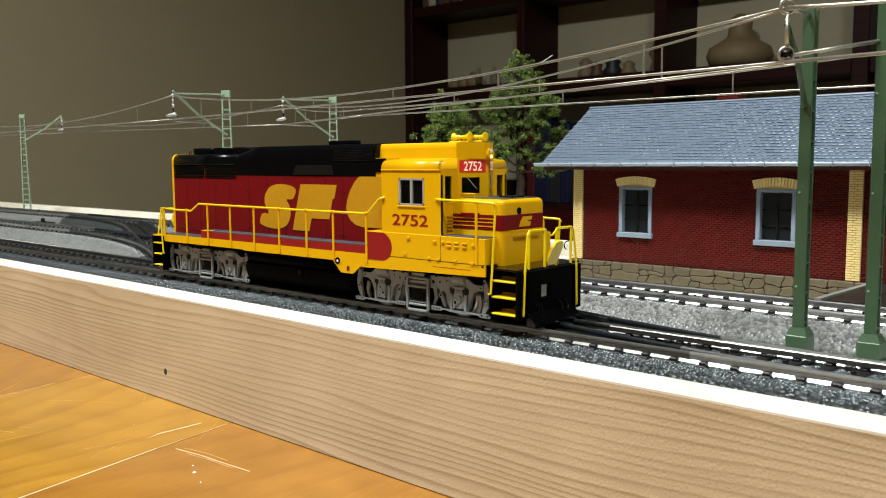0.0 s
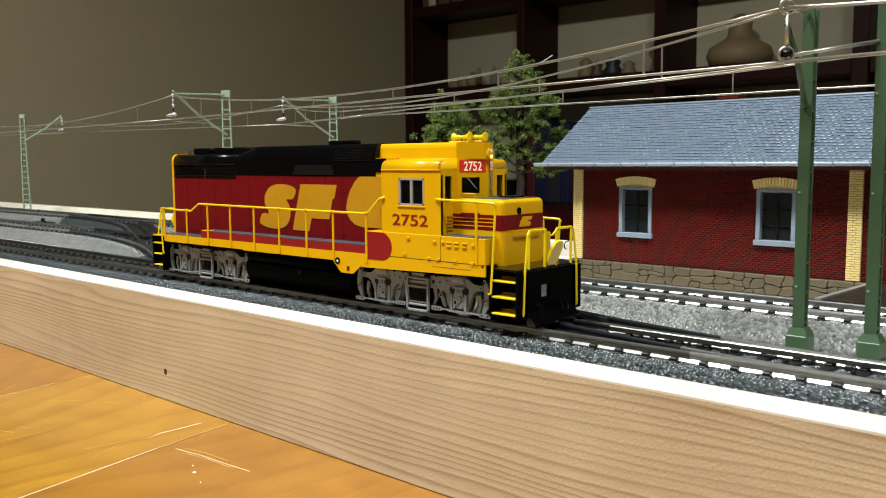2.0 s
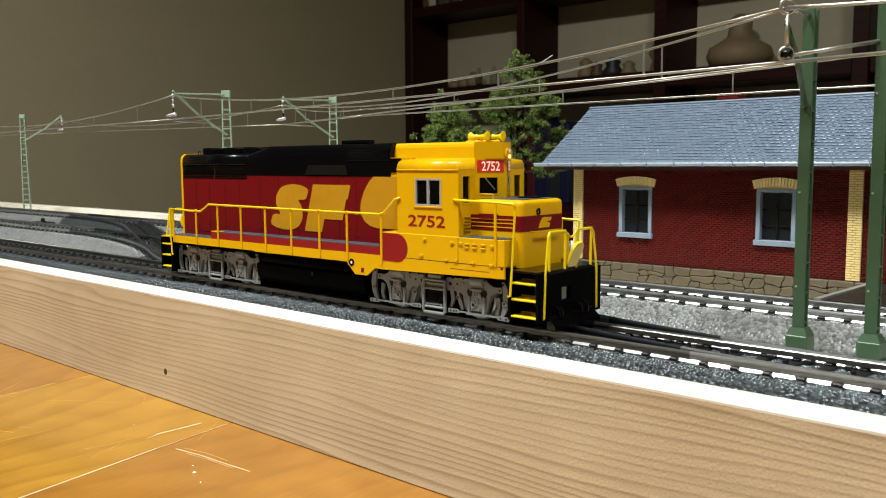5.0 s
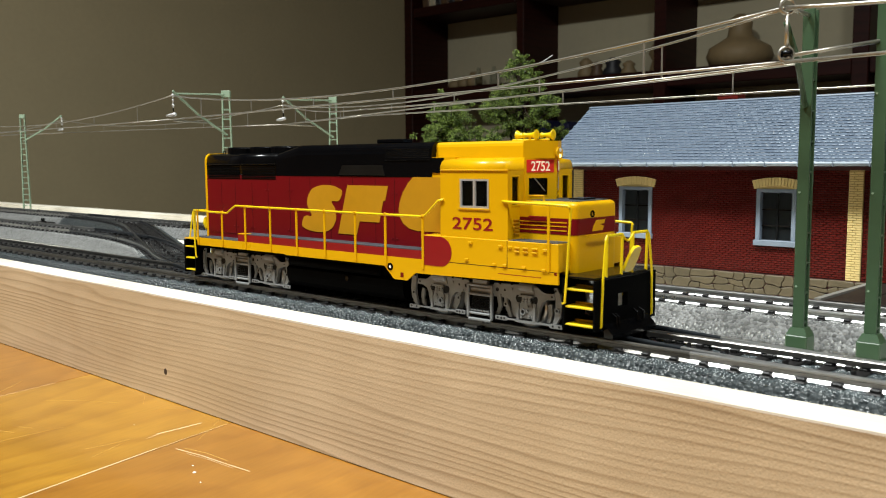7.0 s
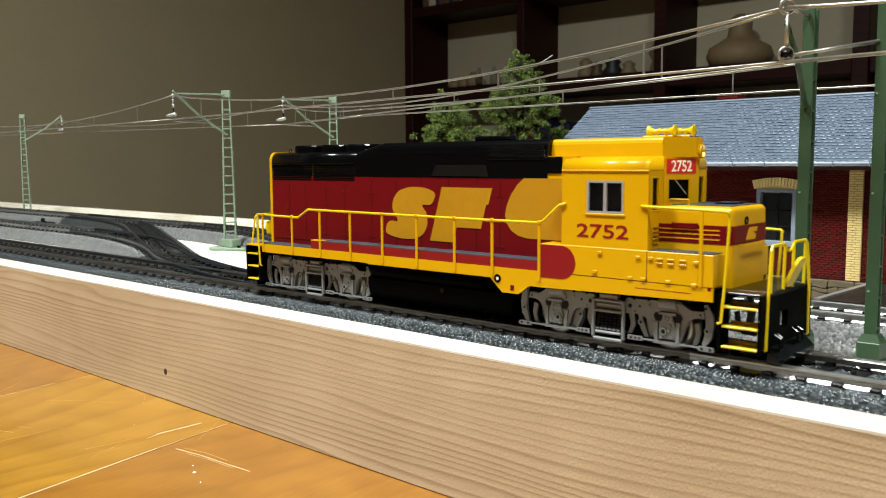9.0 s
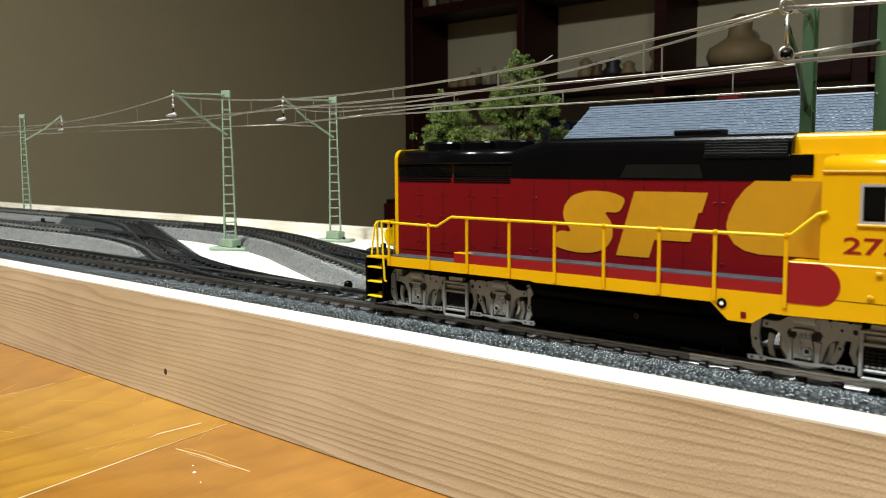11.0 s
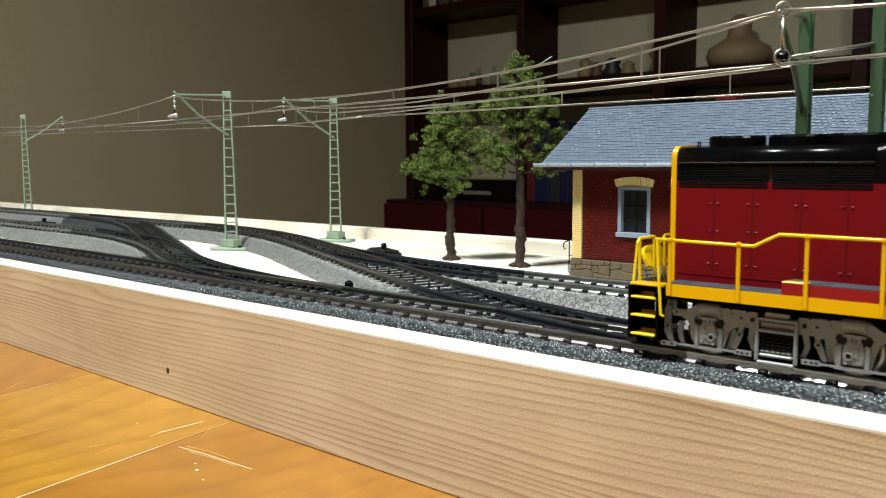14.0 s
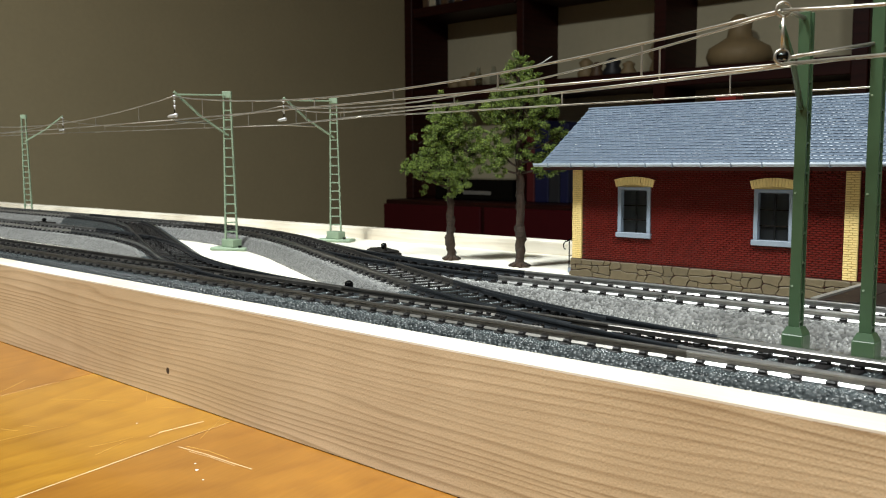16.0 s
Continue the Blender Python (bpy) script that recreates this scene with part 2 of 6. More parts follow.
def piece(name, me, parent, x=0, y=0, z=0, rz=0.0):
    """One more object on a shared mesh, placed in its parent's space (millimetres, radians)."""
    ob = new(name, me)
    ob.parent = parent
    ob.location = (x / 1000, y / 1000, z / 1000)
    ob.rotation_euler = (0, 0, rz)
    return ob


def thing(name, x, y, z, label, category, group="", kind="", rz=0.0):
    ob = new(name)
    ob.empty_display_size = 0.01
    ob.location = (x / 1000, y / 1000, z / 1000)
    ob.rotation_euler = (0, 0, rz)
    return tagged(ob, label, category, group, kind)


def box(bm, x0, x1, y0, y1, z0, z1, bevel=0.0, seg=1):
    vs = [bm.verts.new(p) for p in ((x0, y0, z0), (x1, y0, z0), (x1, y1, z0), (x0, y1, z0), (x0, y0, z1), (x1, y0, z1), (x1, y1, z1), (x0, y1, z1))]
    fs = [bm.faces.new([vs[i] for i in q]) for q in ((3, 2, 1, 0), (4, 5, 6, 7), (0, 1, 5, 4), (1, 2, 6, 5), (2, 3, 7, 6), (3, 0, 4, 7))]
    if bevel:
        es = list({e for f in fs for e in f.edges})
        bmesh.ops.bevel(bm, geom=es, offset=bevel, segments=seg, affect="EDGES", profile=0.5)
    return bm


def boxes(*rows, bevel=0.0):
    bm = bmesh.new()
    for r in rows:
        box(bm, *r, bevel=bevel)
    return bm


def prism(bm, pts, axis, a, b):
    """A polygon in two axes drawn out along the third from a to b."""
    def at(p, c):
        return {"x": (c, p[0], p[1]), "y": (p[0], c, p[1]), "z": (p[0], p[1], c)}[axis]
    lo = [bm.verts.new(at(p, a)) for p in pts]
    hi = [bm.verts.new(at(p, b)) for p in pts]
    n = len(pts)
    bm.faces.new(lo)
    bm.faces.new(hi[::-1])
    for i in range(n):
        bm.faces.new((lo[i], lo[(i + 1) % n], hi[(i + 1) % n], hi[i]))
    return bm


def rod(bm, p0, p1, r, seg=8, r2=None):
    p0, p1 = Vector(p0), Vector(p1)
    d = (p1 - p0).normalized()
    u = d.orthogonal().normalized()
    v = d.cross(u)
    r2 = r if r2 is None else r2
    ring = [(math.cos(2 * math.pi * i / seg), math.sin(2 * math.pi * i / seg)) for i in range(seg)]
    a = [bm.verts.new(p0 + (u * c + v * s) * r) for c, s in ring]
    b = [bm.verts.new(p1 + (u * c + v * s) * r2) for c, s in ring]
    bm.faces.new(a[::-1])
    bm.faces.new(b)
    for i in range(seg):
        bm.faces.new((a[i], a[(i + 1) % seg], b[(i + 1) % seg], b[i]))
    return bm


def tube(bm, pts, r, seg=6):
    """A round bar bent through the points."""
    pts = [Vector(p) for p in pts]
    rings = []
    u = None
    for i, p in enumerate(pts):
        d = (pts[min(i + 1, len(pts) - 1)] - pts[max(i - 1, 0)]).normalized()
        u = d.orthogonal().normalized() if u is None else (u - d * u.dot(d)).normalized()
        v = d.cross(u)
        rings.append([bm.verts.new(p + (u * math.cos(2 * math.pi * k / seg) + v * math.sin(2 * math.pi * k / seg)) * r) for k in range(seg)])
    for a, b in zip(rings, rings[1:]):
        for k in range(seg):
            bm.faces.new((a[k], a[(k + 1) % seg], b[(k + 1) % seg], b[k]))
    bm.faces.new(rings[0][::-1])
    bm.faces.new(rings[-1])
    return bm


def lathe(bm, centre, axis, profile, seg=16):
    """Rings of (distance along the axis, radius) joined to a turned body."""
    d = Vector(axis).normalized()
    u = d.orthogonal().normalized()
    v = d.cross(u)
    rings = [[bm.verts.new(Vector(centre) + d * h + (u * math.cos(2 * math.pi * k / seg) + v * math.sin(2 * math.pi * k / seg)) * max(r, 1e-4)) for k in range(seg)] for h, r in profile]
    for a, b in zip(rings, rings[1:]):
        for k in range(seg):
            bm.faces.new((a[k], a[(k + 1) % seg], b[(k + 1) % seg], b[k]))
    bm.faces.new(rings[0][::-1])
    bm.faces.new(rings[-1])
    return bm


def fresh():
    return bmesh.new()

# ---- room, table and baseboard ----
def structure(name, bm, material, label, category=""):
    return tagged(part(name, bm, material), label, category or name.split("_")[0], kind="structure")


TABLE_Z = -33.0
FLOOR_Z = -783.0
structure("floor", boxes((-2300, 1800, -1800, 2400, FLOOR_Z - 50, FLOOR_Z)), "carpet", "brown floor of a dim room", "floor")
structure("wall_left", boxes((-2300, -2160, 560, 2300, FLOOR_Z, 1750)), "wall", "beige painted room wall in dim light", "wall")
structure("wall_left_near", boxes((-2300, -2160, -1800, 530, FLOOR_Z, 1750)), "dark_trim", "dark wall beside a door opening", "wall")
structure("door_frame", boxes((-2300, -2150, 530, 560, FLOOR_Z, 1750), bevel=4), "dark_trim", "dark wooden door frame at the wall's end", "frame")
structure("wall_back", boxes((-2160, 1800, 2300, 2400, FLOOR_Z, 1750)), "wall", "beige wall behind the bookcase", "wall")
# unseen sides of the room, coloured dark to cut bounced light
structure("wall_right", boxes((1700, 1800, -1700, 2300, FLOOR_Z, 1750)), "unseen_wall", "unseen wall, coloured dark brown to cut bounced light", "wall")
structure("wall_front", boxes((-2160, 1700, -1800, -1700, FLOOR_Z, 1750)), "unseen_wall", "unseen wall behind the camera, coloured dark brown to cut bounced light", "wall")
structure("ceiling", boxes((-2300, 1800, -1800, 2400, 1750, 1800)), "ceiling", "unseen ceiling, coloured grey to cut bounced light", "ceiling")

table = thing("table", -238, -60, TABLE_Z, "orange varnished wooden table with scratched plank top", "table", rz=radians(10))
part("underframe", boxes((-1080, 790, -460, 470, -38, -14), bevel=2), "varnish", table)
for lx in (-1010, 720):
    for ly in (-400, 410):
        part("leg", boxes((lx - 35, lx + 35, ly - 35, ly + 35, FLOOR_Z - TABLE_Z, -38), bevel=4), "varnish", table)
for i in range(-11, 8):
    x0 = 101.5 * i - 3.2
    part("plank", boxes((x0 + 0.12, x0 + 101.38, -480, 490, -14, 0), bevel=0.2), "varnish" if i % 2 else "varnish_dark", table)


def scratch(pts, width, material="scratch"):
    """A pale worn line scored along the varnish."""
    bm = fresh()
    for (xa, ya), (xb, yb) in zip(pts, pts[1:]):
        d = Vector((xb - xa, yb - ya, 0))
        n = Vector((-d.y, d.x, 0)).normalized() * width / 2
        q = [Vector((xa, ya, 0)) - n, Vector((xb, yb, 0)) - n * 0.7, Vector((xb, yb, 0)) + n * 0.7, Vector((xa, ya, 0)) + n]
        prism(bm, [(v.x, v.y) for v in q], "z", 0.0, 0.05)
    part("scratch", bm, material, table, "pale scratch in the varnish")


rng_s = random.Random(21)
scratch([(-2.6, -62), (-3.1, -30), (-3.6, -3)], 0.6)
scratch([(-3.5, -3), (-3.3, 26)], 0.22)
scratch([(-15.2, 6.1), (-13.4, 14), (-11.8, 22.5)], 0.7)
scratch([(-14.6, 7.0), (-14.2, 1.5)], 0.25)
scratch([(1.7, -0.3), (14, -0.6), (27, -2.0), (36, -2.8)], 0.4)
scratch([(8, -1.6), (18, -1.9), (30, -3.4)], 0.15)
scratch([(3.5, 1.4), (13, 1.8), (24, 0.2)], 0.2, "faint")
scratch([(-104.7, -40), (-104.6, 30)], 0.25)
for _ in range(14):
    x, y = rng_s.uniform(-140, 70), rng_s.uniform(-70, 28)
    a, ln = rng_s.uniform(0, 3.14), rng_s.choice((3, 6, 14, 30, 50))
    bend_a = a + rng_s.uniform(-0.15, 0.15)
    scratch([(x, y), (x + math.cos(a) * ln / 2, y + math.sin(a) * ln / 2), (x + math.cos(a) * ln / 2 + math.cos(bend_a) * ln / 2, y + math.sin(a) * ln / 2 + math.sin(bend_a) * ln / 2)], rng_s.uniform(0.08, 0.2), "faint")
for x, y, r in ((22.5, -11.5, 0.55), (18, -8, 0.3), (-30, 9, 0.25), (30, -16, 0.3)):
    part("paint_speck", lathe(fresh(), (x, y, 0), (0, 0, 1), [(0, r), (0.08, r * 0.8)], 8), "white", table)

structure("baseboard", boxes((-1150, 420, -21.6, 222, -20, 0)), "cream", "cream painted model railway baseboard", "baseboard")
front_board = structure("front_board", boxes((-1150, 420, -33, -21.6, TABLE_Z + 0.3, 6.2)), "pine", "pine board edging the front of the layout", "board")
# thin pale strip paints the overexposed top face of the pine board
structure("front_board_cap", boxes((-1150, 420, -33.03, -21.6, 6.2, 6.75)), "pale", "thin pale strip painting the glare on the front board's top edge", "board")
for end_x in (-1162, 420):
    structure("end_board", boxes((end_x, end_x + 12, -33, 234, TABLE_Z + 0.3, 6.5), bevel=0.5), "pine", "pine board closing the end of the layout", "board")
structure("rear_board", boxes((-1150, 420, 222, 234, TABLE_Z + 0.3, 8.0), bevel=0.5), "pale", "pale wooden board edging the rear of the layout", "board")

bm = fresh()
lathe(bm, (-288.2, -33.0, -22.0), (0, -1, 0), [(0, 1.0), (0.06, 0.75)], 12)
bmesh.ops.scale(bm, vec=(1.1, 1, 1.3), verts=bm.verts, space=Matrix.Translation((288.2, 33, 22)))
part("knot", bm, "knot", front_board, "small dark knot")

# ---- tracks ----
R = 437.5
A24 = radians(24.287)


def straight(x0, y0, heading, length, step=2.0):
    n = max(2, int(length / step) + 1)
    return [(x0 + math.cos(heading) * length * i / (n - 1), y0 + math.sin(heading) * length * i / (n - 1), heading) for i in range(n)]


def bend(x0, y0, heading, angle, radius=R, n=40):
    """Arc from a point and heading; a positive angle turns left."""
    s = 1 if angle > 0 else -1
    cx, cy = x0 - math.sin(heading) * radius * s, y0 + math.cos(heading) * radius * s
    out = []
    for i in range(n + 1):
        h = heading + angle * i / n
        out.append((cx + math.sin(h) * radius * s, cy - math.cos(h) * radius * s, h))
    return out


def along(path, section, closed=True):
    """Draw a cross-section (offset to the left, height) along a path of (x, y, heading)."""
    bm = bmesh.new()
    rings = [[bm.verts.new((x - math.sin(h) * o, y + math.cos(h) * o, z)) for o, z in section] for x, y, h in path]
    n = len(section)
    for a, b in zip(rings, rings[1:]):
        for k in range(n if closed else n - 1):
            bm.faces.new((a[k], a[(k + 1) % n], b[(k + 1) % n], b[k]))
    bm.faces.new(rings[0])
    bm.faces.new(rings[-1][::-1])
    return bm


def rail_section(side):
    c = 8.9 * side
    return [(c - 0.9, 7.7), (c + 0.9, 7.7), (c + 0.9, 7.95), (c + 0.3, 8.55), (c + 0.3, 9.5), (c + 0.55, 9.7), (c + 0.55, RAIL - 0.36), (c + 0.44, RAIL - 0.13), (c + 0.22, RAIL),
            (c - 0.22, RAIL), (c - 0.44, RAIL - 0.13), (c - 0.55, RAIL - 0.36), (c - 0.55, 9.7), (c - 0.3, 9.5), (c - 0.3, 8.55), (c - 0.9, 7.95)]


BED = [(-20, 0.0), (20, 0.0), (20, 0.9), (15.2, 7.0), (14.2, 7.5), (-14.2, 7.5), (-15.2, 7.0), (-20, 0.9)]


def sleeper_mesh():
    bm = boxes((-1.35, 1.35, -11.8, 11.8, 6.9, 8.0), bevel=0.18)
    for s in (-1, 1):
        box(bm, -1.0, 1.0, s * 8.9 - 1.75, s * 8.9 + 1.75, 7.9, 8.75, 0.25)
    return finish(bm, "sleeper", "sleeper")


def stud_mesh():
    bm = fresh()
    rod(bm, (0, 0, 7.6), (0, 0, 9.5), 0.65, 7, 0.45)
    return finish(bm, "stud", "sleeper")


SLEEPER, STUD = sleeper_mesh(), stud_mesh()
stone_spots = []
sleeper_spots = []


def resample(path, step):
    """Evenly spaced points and headings along a path."""
    out, left = [], step / 2
    for (xa, ya, ha), (xb, yb, hb) in zip(path, path[1:]):
        d = math.hypot(xb - xa, yb - ya)
        while left < d:
            k = left / d
            out.append((xa + (xb - xa) * k, ya + (yb - ya) * k, ha + (hb - ha) * k))
            left += step
        left -= d
    return out


def track(path, label, black=False, lift=0.0, studs=True, pale=False, shaded=False):
    tr = thing("track", 0, 0, lift, label, "track", "track sections")
    # pale: ballast coloured lighter, as if it caught more light
    part("roadbed", along(path, BED), "roadbed_lit" if pale else "roadbed", tr)
    for s in (-1, 1):
        part("rail", along(path, rail_section(s)), "black_rail" if black else "rail_shaded" if shaded else "rail", tr, "switch rail toned near-black as if mirroring the dark room" if black else "nickel rail toned dark as if mirroring the dark room" if shaded else "shiny nickel rail")
    for i, (x, y, h) in enumerate(resample(path, 7.5)):
        piece("sleeper", SLEEPER, tr, x, y, 0, h)
        sleeper_spots.append((x, y, h))
        if studs and i % 2 == 0:
            piece("stud", STUD, tr, x, y, 0, h)
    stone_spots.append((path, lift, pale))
    return tr


PI = math.pi
TOE = -38.0
W = 180.0            # run of one 24 degree switch curve along its track
S1 = TOE - 188.3     # next switch on the main track
end_a = bend(TOE, 0, PI, -A24)
LAB = "grey moulded ballast track with nickel rails"
LABS = "grey ballast switch track with dark rails"
track(straight(420, 0, PI, 420 + TOE * -1), LAB)
# switch rails split where the painted reflection turns from bright to dark
track(straight(TOE, 0, PI, 52.5), LABS)
track(straight(TOE - 52.5, 0, PI, 135.8), LABS, shaded=True)
track(straight(S1, 0, PI, 188.3), LABS, shaded=True)
track(straight(S1 - 188.3, 0, PI, 1150 + S1 - 188.3), LAB, shaded=True)
track(end_a[:13], LABS, False, 0.03)
track(end_a[12:], LABS, True, 0.03)
xa, ya, ha = end_a[-1]
thru_b = straight(xa, ya, ha, 188.3)
track(thru_b, LABS, False, 0.05, pale=True, shaded=True)
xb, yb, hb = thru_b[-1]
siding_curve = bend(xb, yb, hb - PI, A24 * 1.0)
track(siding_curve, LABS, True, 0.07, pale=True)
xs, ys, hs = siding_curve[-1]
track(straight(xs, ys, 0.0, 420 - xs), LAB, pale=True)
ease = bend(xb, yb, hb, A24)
track(ease, LAB, False, 0.02, pale=True, shaded=True)
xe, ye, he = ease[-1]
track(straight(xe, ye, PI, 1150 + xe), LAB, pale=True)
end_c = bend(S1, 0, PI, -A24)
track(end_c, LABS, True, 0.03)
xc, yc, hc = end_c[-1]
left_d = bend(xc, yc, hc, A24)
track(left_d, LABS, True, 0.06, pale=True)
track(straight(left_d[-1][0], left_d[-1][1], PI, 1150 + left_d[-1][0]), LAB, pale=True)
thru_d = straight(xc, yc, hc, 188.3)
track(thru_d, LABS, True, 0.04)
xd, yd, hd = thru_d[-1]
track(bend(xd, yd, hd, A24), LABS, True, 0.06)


def check_rails(path, lift, spans):
    """Guard rails inside a switch; spans: (from, to, offset) along the route."""
    n = len(path)
    for a, b, o in spans:
        seg = path[int(a * (n - 1)):int(b * (n - 1)) + 1]
        c = thing("check_rail", 0, 0, lift, "short guard rail inside a switch", "rail", "switch guard rails")
        part("bar", along(seg, [(o - 0.35, 9.0), (o + 0.35, 9.0), (o + 0.35, RAIL - 0.4), (o + 0.12, RAIL - 0.15), (o - 0.12, RAIL - 0.15), (o - 0.35, RAIL - 0.4)]), "rail_shaded" if lift < 0.06 else "black_rail", c)
        for x, y, h in resample(seg, 9.0):
            bm = boxes((-0.9, 0.9, o - 1.3, o + 1.3, 7.9, 9.0), bevel=0.2)
            bmesh.ops.rotate(bm, verts=bm.verts, cent=(0, 0, 0), matrix=Matrix.Rotation(h, 3, "Z"))
            bmesh.ops.translate(bm, verts=bm.verts, vec=(x, y, 0))
            part("chair", bm, "sleeper", c)


main_a, main_c = straight(TOE, 0, PI, 188.3), straight(S1, 0, PI, 188.3)
for route, lift, side in ((main_a, 0.05, 1), (main_c, 0.05, 1)):
    check_rails(route, lift, [(0.52, 0.85, side * 7.0), (0.05, 0.45, -side * 7.4)])
for route, lift in ((end_a, 0.08), (end_c, 0.08), (siding_curve, 0.1), (left_d, 0.1)):
    check_rails(route, lift, [(0.5, 0.85, -7.0), (0.5, 0.85, 7.0)])
check_rails(thru_b, 0.1, [(0.3, 0.7, 7.0)])


def ballast_stones(want, material, label):
    """Moulded domed stones between the sleepers of the visible roadbeds, fewer and simpler far off."""
    rng = np.random.default_rng(4)
    laid = []
    for path, lift, pale in stone_spots:
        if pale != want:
            continue
        rows = np.array(resample(path, 1.06))
        odd = np.arange(len(rows)) % 2
        keep = (rows[:, 0] < 40) & (rows[:, 0] > -620)
        rows, odd = rows[keep], odd[keep]
        if not len(rows):
            continue
        o = -19.2 + 1.1 * (np.arange(35)[None, :] + 0.5 * odd[:, None]) + rng.uniform(-0.14, 0.14, (len(rows), 35))
        x = rows[:, 0:1] - np.sin(rows[:, 2:3]) * o + rng.uniform(-0.14, 0.14, o.shape)
        y = rows[:, 1:2] + np.cos(rows[:, 2:3]) * o
        h = np.broadcast_to(rows[:, 2:3], o.shape)
        laid.append(np.stack([x.ravel(), y.ravel(), o.ravel(), h.ravel(), np.full(o.size, lift)], 1))
    s = np.concatenate(laid)
    s = s[(np.abs(np.abs(s[:, 2]) - 8.9) > 0.75) & ((s[:, 0] > -320) | (rng.random(len(s)) < 0.6))]
    s = s[np.argsort(s[:, 0])]
    free = np.ones(len(s), bool)
    for x, y, h in sleeper_spots:
        i, j = np.searchsorted(s[:, 0], (x - 14.5, x + 14.5))
        dx, dy = s[i:j, 0] - x, s[i:j, 1] - y
        lengthwise, sideways = dx * math.cos(h) + dy * math.sin(h), dy * math.cos(h) - dx * math.sin(h)
        free[i:j] &= ~((np.abs(lengthwise) < 1.75) & (np.abs(sideways) < 11.2))
    s = s[free]
    verts, tris, first = [], [], 0
    for near in (True, False):
        q = s[(s[:, 0] > -320) == near]
        levels = [(1.0, -0.3), (0.74, 0.24), (0.0, 0.42)] if near else [(1.0, -0.3), (0.0, 0.45)]
        n = len(q)
        size = rng.uniform(0.47, 0.62, n)
        turn = rng.uniform(0, 6.3, n)
        blob = []
        for r, up in levels:
            for k in range(5 if r else 1):
                rr = size * r * rng.uniform(0.84, 1.12, n)
                along_, across_ = rr * np.cos(turn + k * 1.2566), rr * np.sin(turn + k * 1.2566)
                off = np.abs(q[:, 2] + across_)
                z = 7.5 - np.clip(off - 14.2, 0, None) * 1.137 + up * size * 1.5 + q[:, 4]
                c, w = np.cos(q[:, 3]), np.sin(q[:, 3])
                blob.append(np.stack([q[:, 0] + along_ * c - across_ * w, q[:, 1] + along_ * w + across_ * c, z], 1))
        m = len(blob)
        pattern = []
        for lv in range(len(levels) - 1):
            for k in range(5):
                k2 = (k + 1) % 5
                if levels[lv + 1][0]:
                    pattern += [(lv * 5 + k, lv * 5 + k2, lv * 5 + 5 + k2), (lv * 5 + k, lv * 5 + 5 + k2, lv * 5 + 5 + k)]
                else:
                    pattern.append((lv * 5 + k, lv * 5 + k2, m - 1))
        verts.append(np.stack(blob, 1).reshape(-1, 3))
        tris.append((np.array(pattern)[None] + (np.arange(n) * m)[:, None, None]).reshape(-1, 3) + first)
        first += n * m
    verts, tris = np.concatenate(verts) / 1000, np.concatenate(tris)
    me = bpy.data.meshes.new("ballast_stones")
    me.vertices.add(len(verts))
    me.vertices.foreach_set("co", verts.ravel())
    me.loops.add(tris.size)
    me.loops.foreach_set("vertex_index", tris.ravel())
    me.polygons.add(len(tris))
    me.polygons.foreach_set("loop_start", np.arange(0, tris.size, 3))
    me.polygons.foreach_set("use_smooth", [True] * len(tris))
    me.update(calc_edges=True)
    me.materials.append(MAT[material])
    tagged(new("ballast_stones", me), label, "ballast", kind="stuff")


ballast_stones(False, "pebbles", "grey glossy moulded ballast stones on the roadbeds, toned dark as if shaded")
ballast_stones(True, "pebbles_lit", "grey glossy moulded ballast stones on the roadbeds, toned pale as if lit")


# ---- station building ----
WALL_Y = 154.0
station = thing("station_building", -165, 187, 0, "red brick station with yellow brick corners and slate roof", "building")


def st(name, bm, material, parent=None, label="", smooth=False):
    """A part of the station, drawn in the layout's own millimetres."""
    bmesh.ops.translate(bm, verts=bm.verts, vec=(165, -187, 0))
    return part(name, bm, material, parent or station, label, smooth)


def many_boxes(rows):
    """Joined small bricks as plain vertex and face lists (front, top, bottom and side faces)."""
    verts, faces = [], []
    for x0, x1, y0, y1, z0, z1 in rows:
        k = len(verts)
        b = min(0.14, (z1 - z0) * 0.2)
        verts += [(x0, y1, z0), (x1, y1, z0), (x1, y1, z1), (x0, y1, z1), (x0 + b, y0, z0 + b), (x1 - b, y0, z0 + b), (x1 - b, y0, z1 - b), (x0 + b, y0, z1 - b)]
        faces += [(k + 4, k + 5, k + 6, k + 7), (k, k + 1, k + 5, k + 4), (k + 1, k + 2, k + 6, k + 5), (k + 2, k + 3, k + 7, k + 6), (k + 3, k, k + 4, k + 7)]
    return verts, faces


def joined(name, rows, material, parent, label=""):
    v, f = many_boxes(rows)
    me = bpy.data.meshes.new(name)
    me.from_pydata([((a + 165) / 1000, (b - 187) / 1000, c / 1000) for a, b, c in v], [], f)
    me.materials.append(MAT[material])
    ob = new(name, me)
    ob.parent = parent
    return tagged(ob, label, kind="stuff")


def brick_mesh(name, w, h, d, material):
    v, f = many_boxes([(-w / 2, w / 2, -d, 0.0, -h / 2, h / 2)])
    me = bpy.data.meshes.new(name)
    me.from_pydata([(a / 1000, b / 1000, c / 1000) for a, b, c in v], [], f)
    me.materials.append(MAT[material])
    return me


WINDOWS = [(-205.5, -189.4), (-141.0, -125.4), (-77.0, -61.4)]
WZ0, WZ1 = 20.8, 43.2
END_X = -36.0


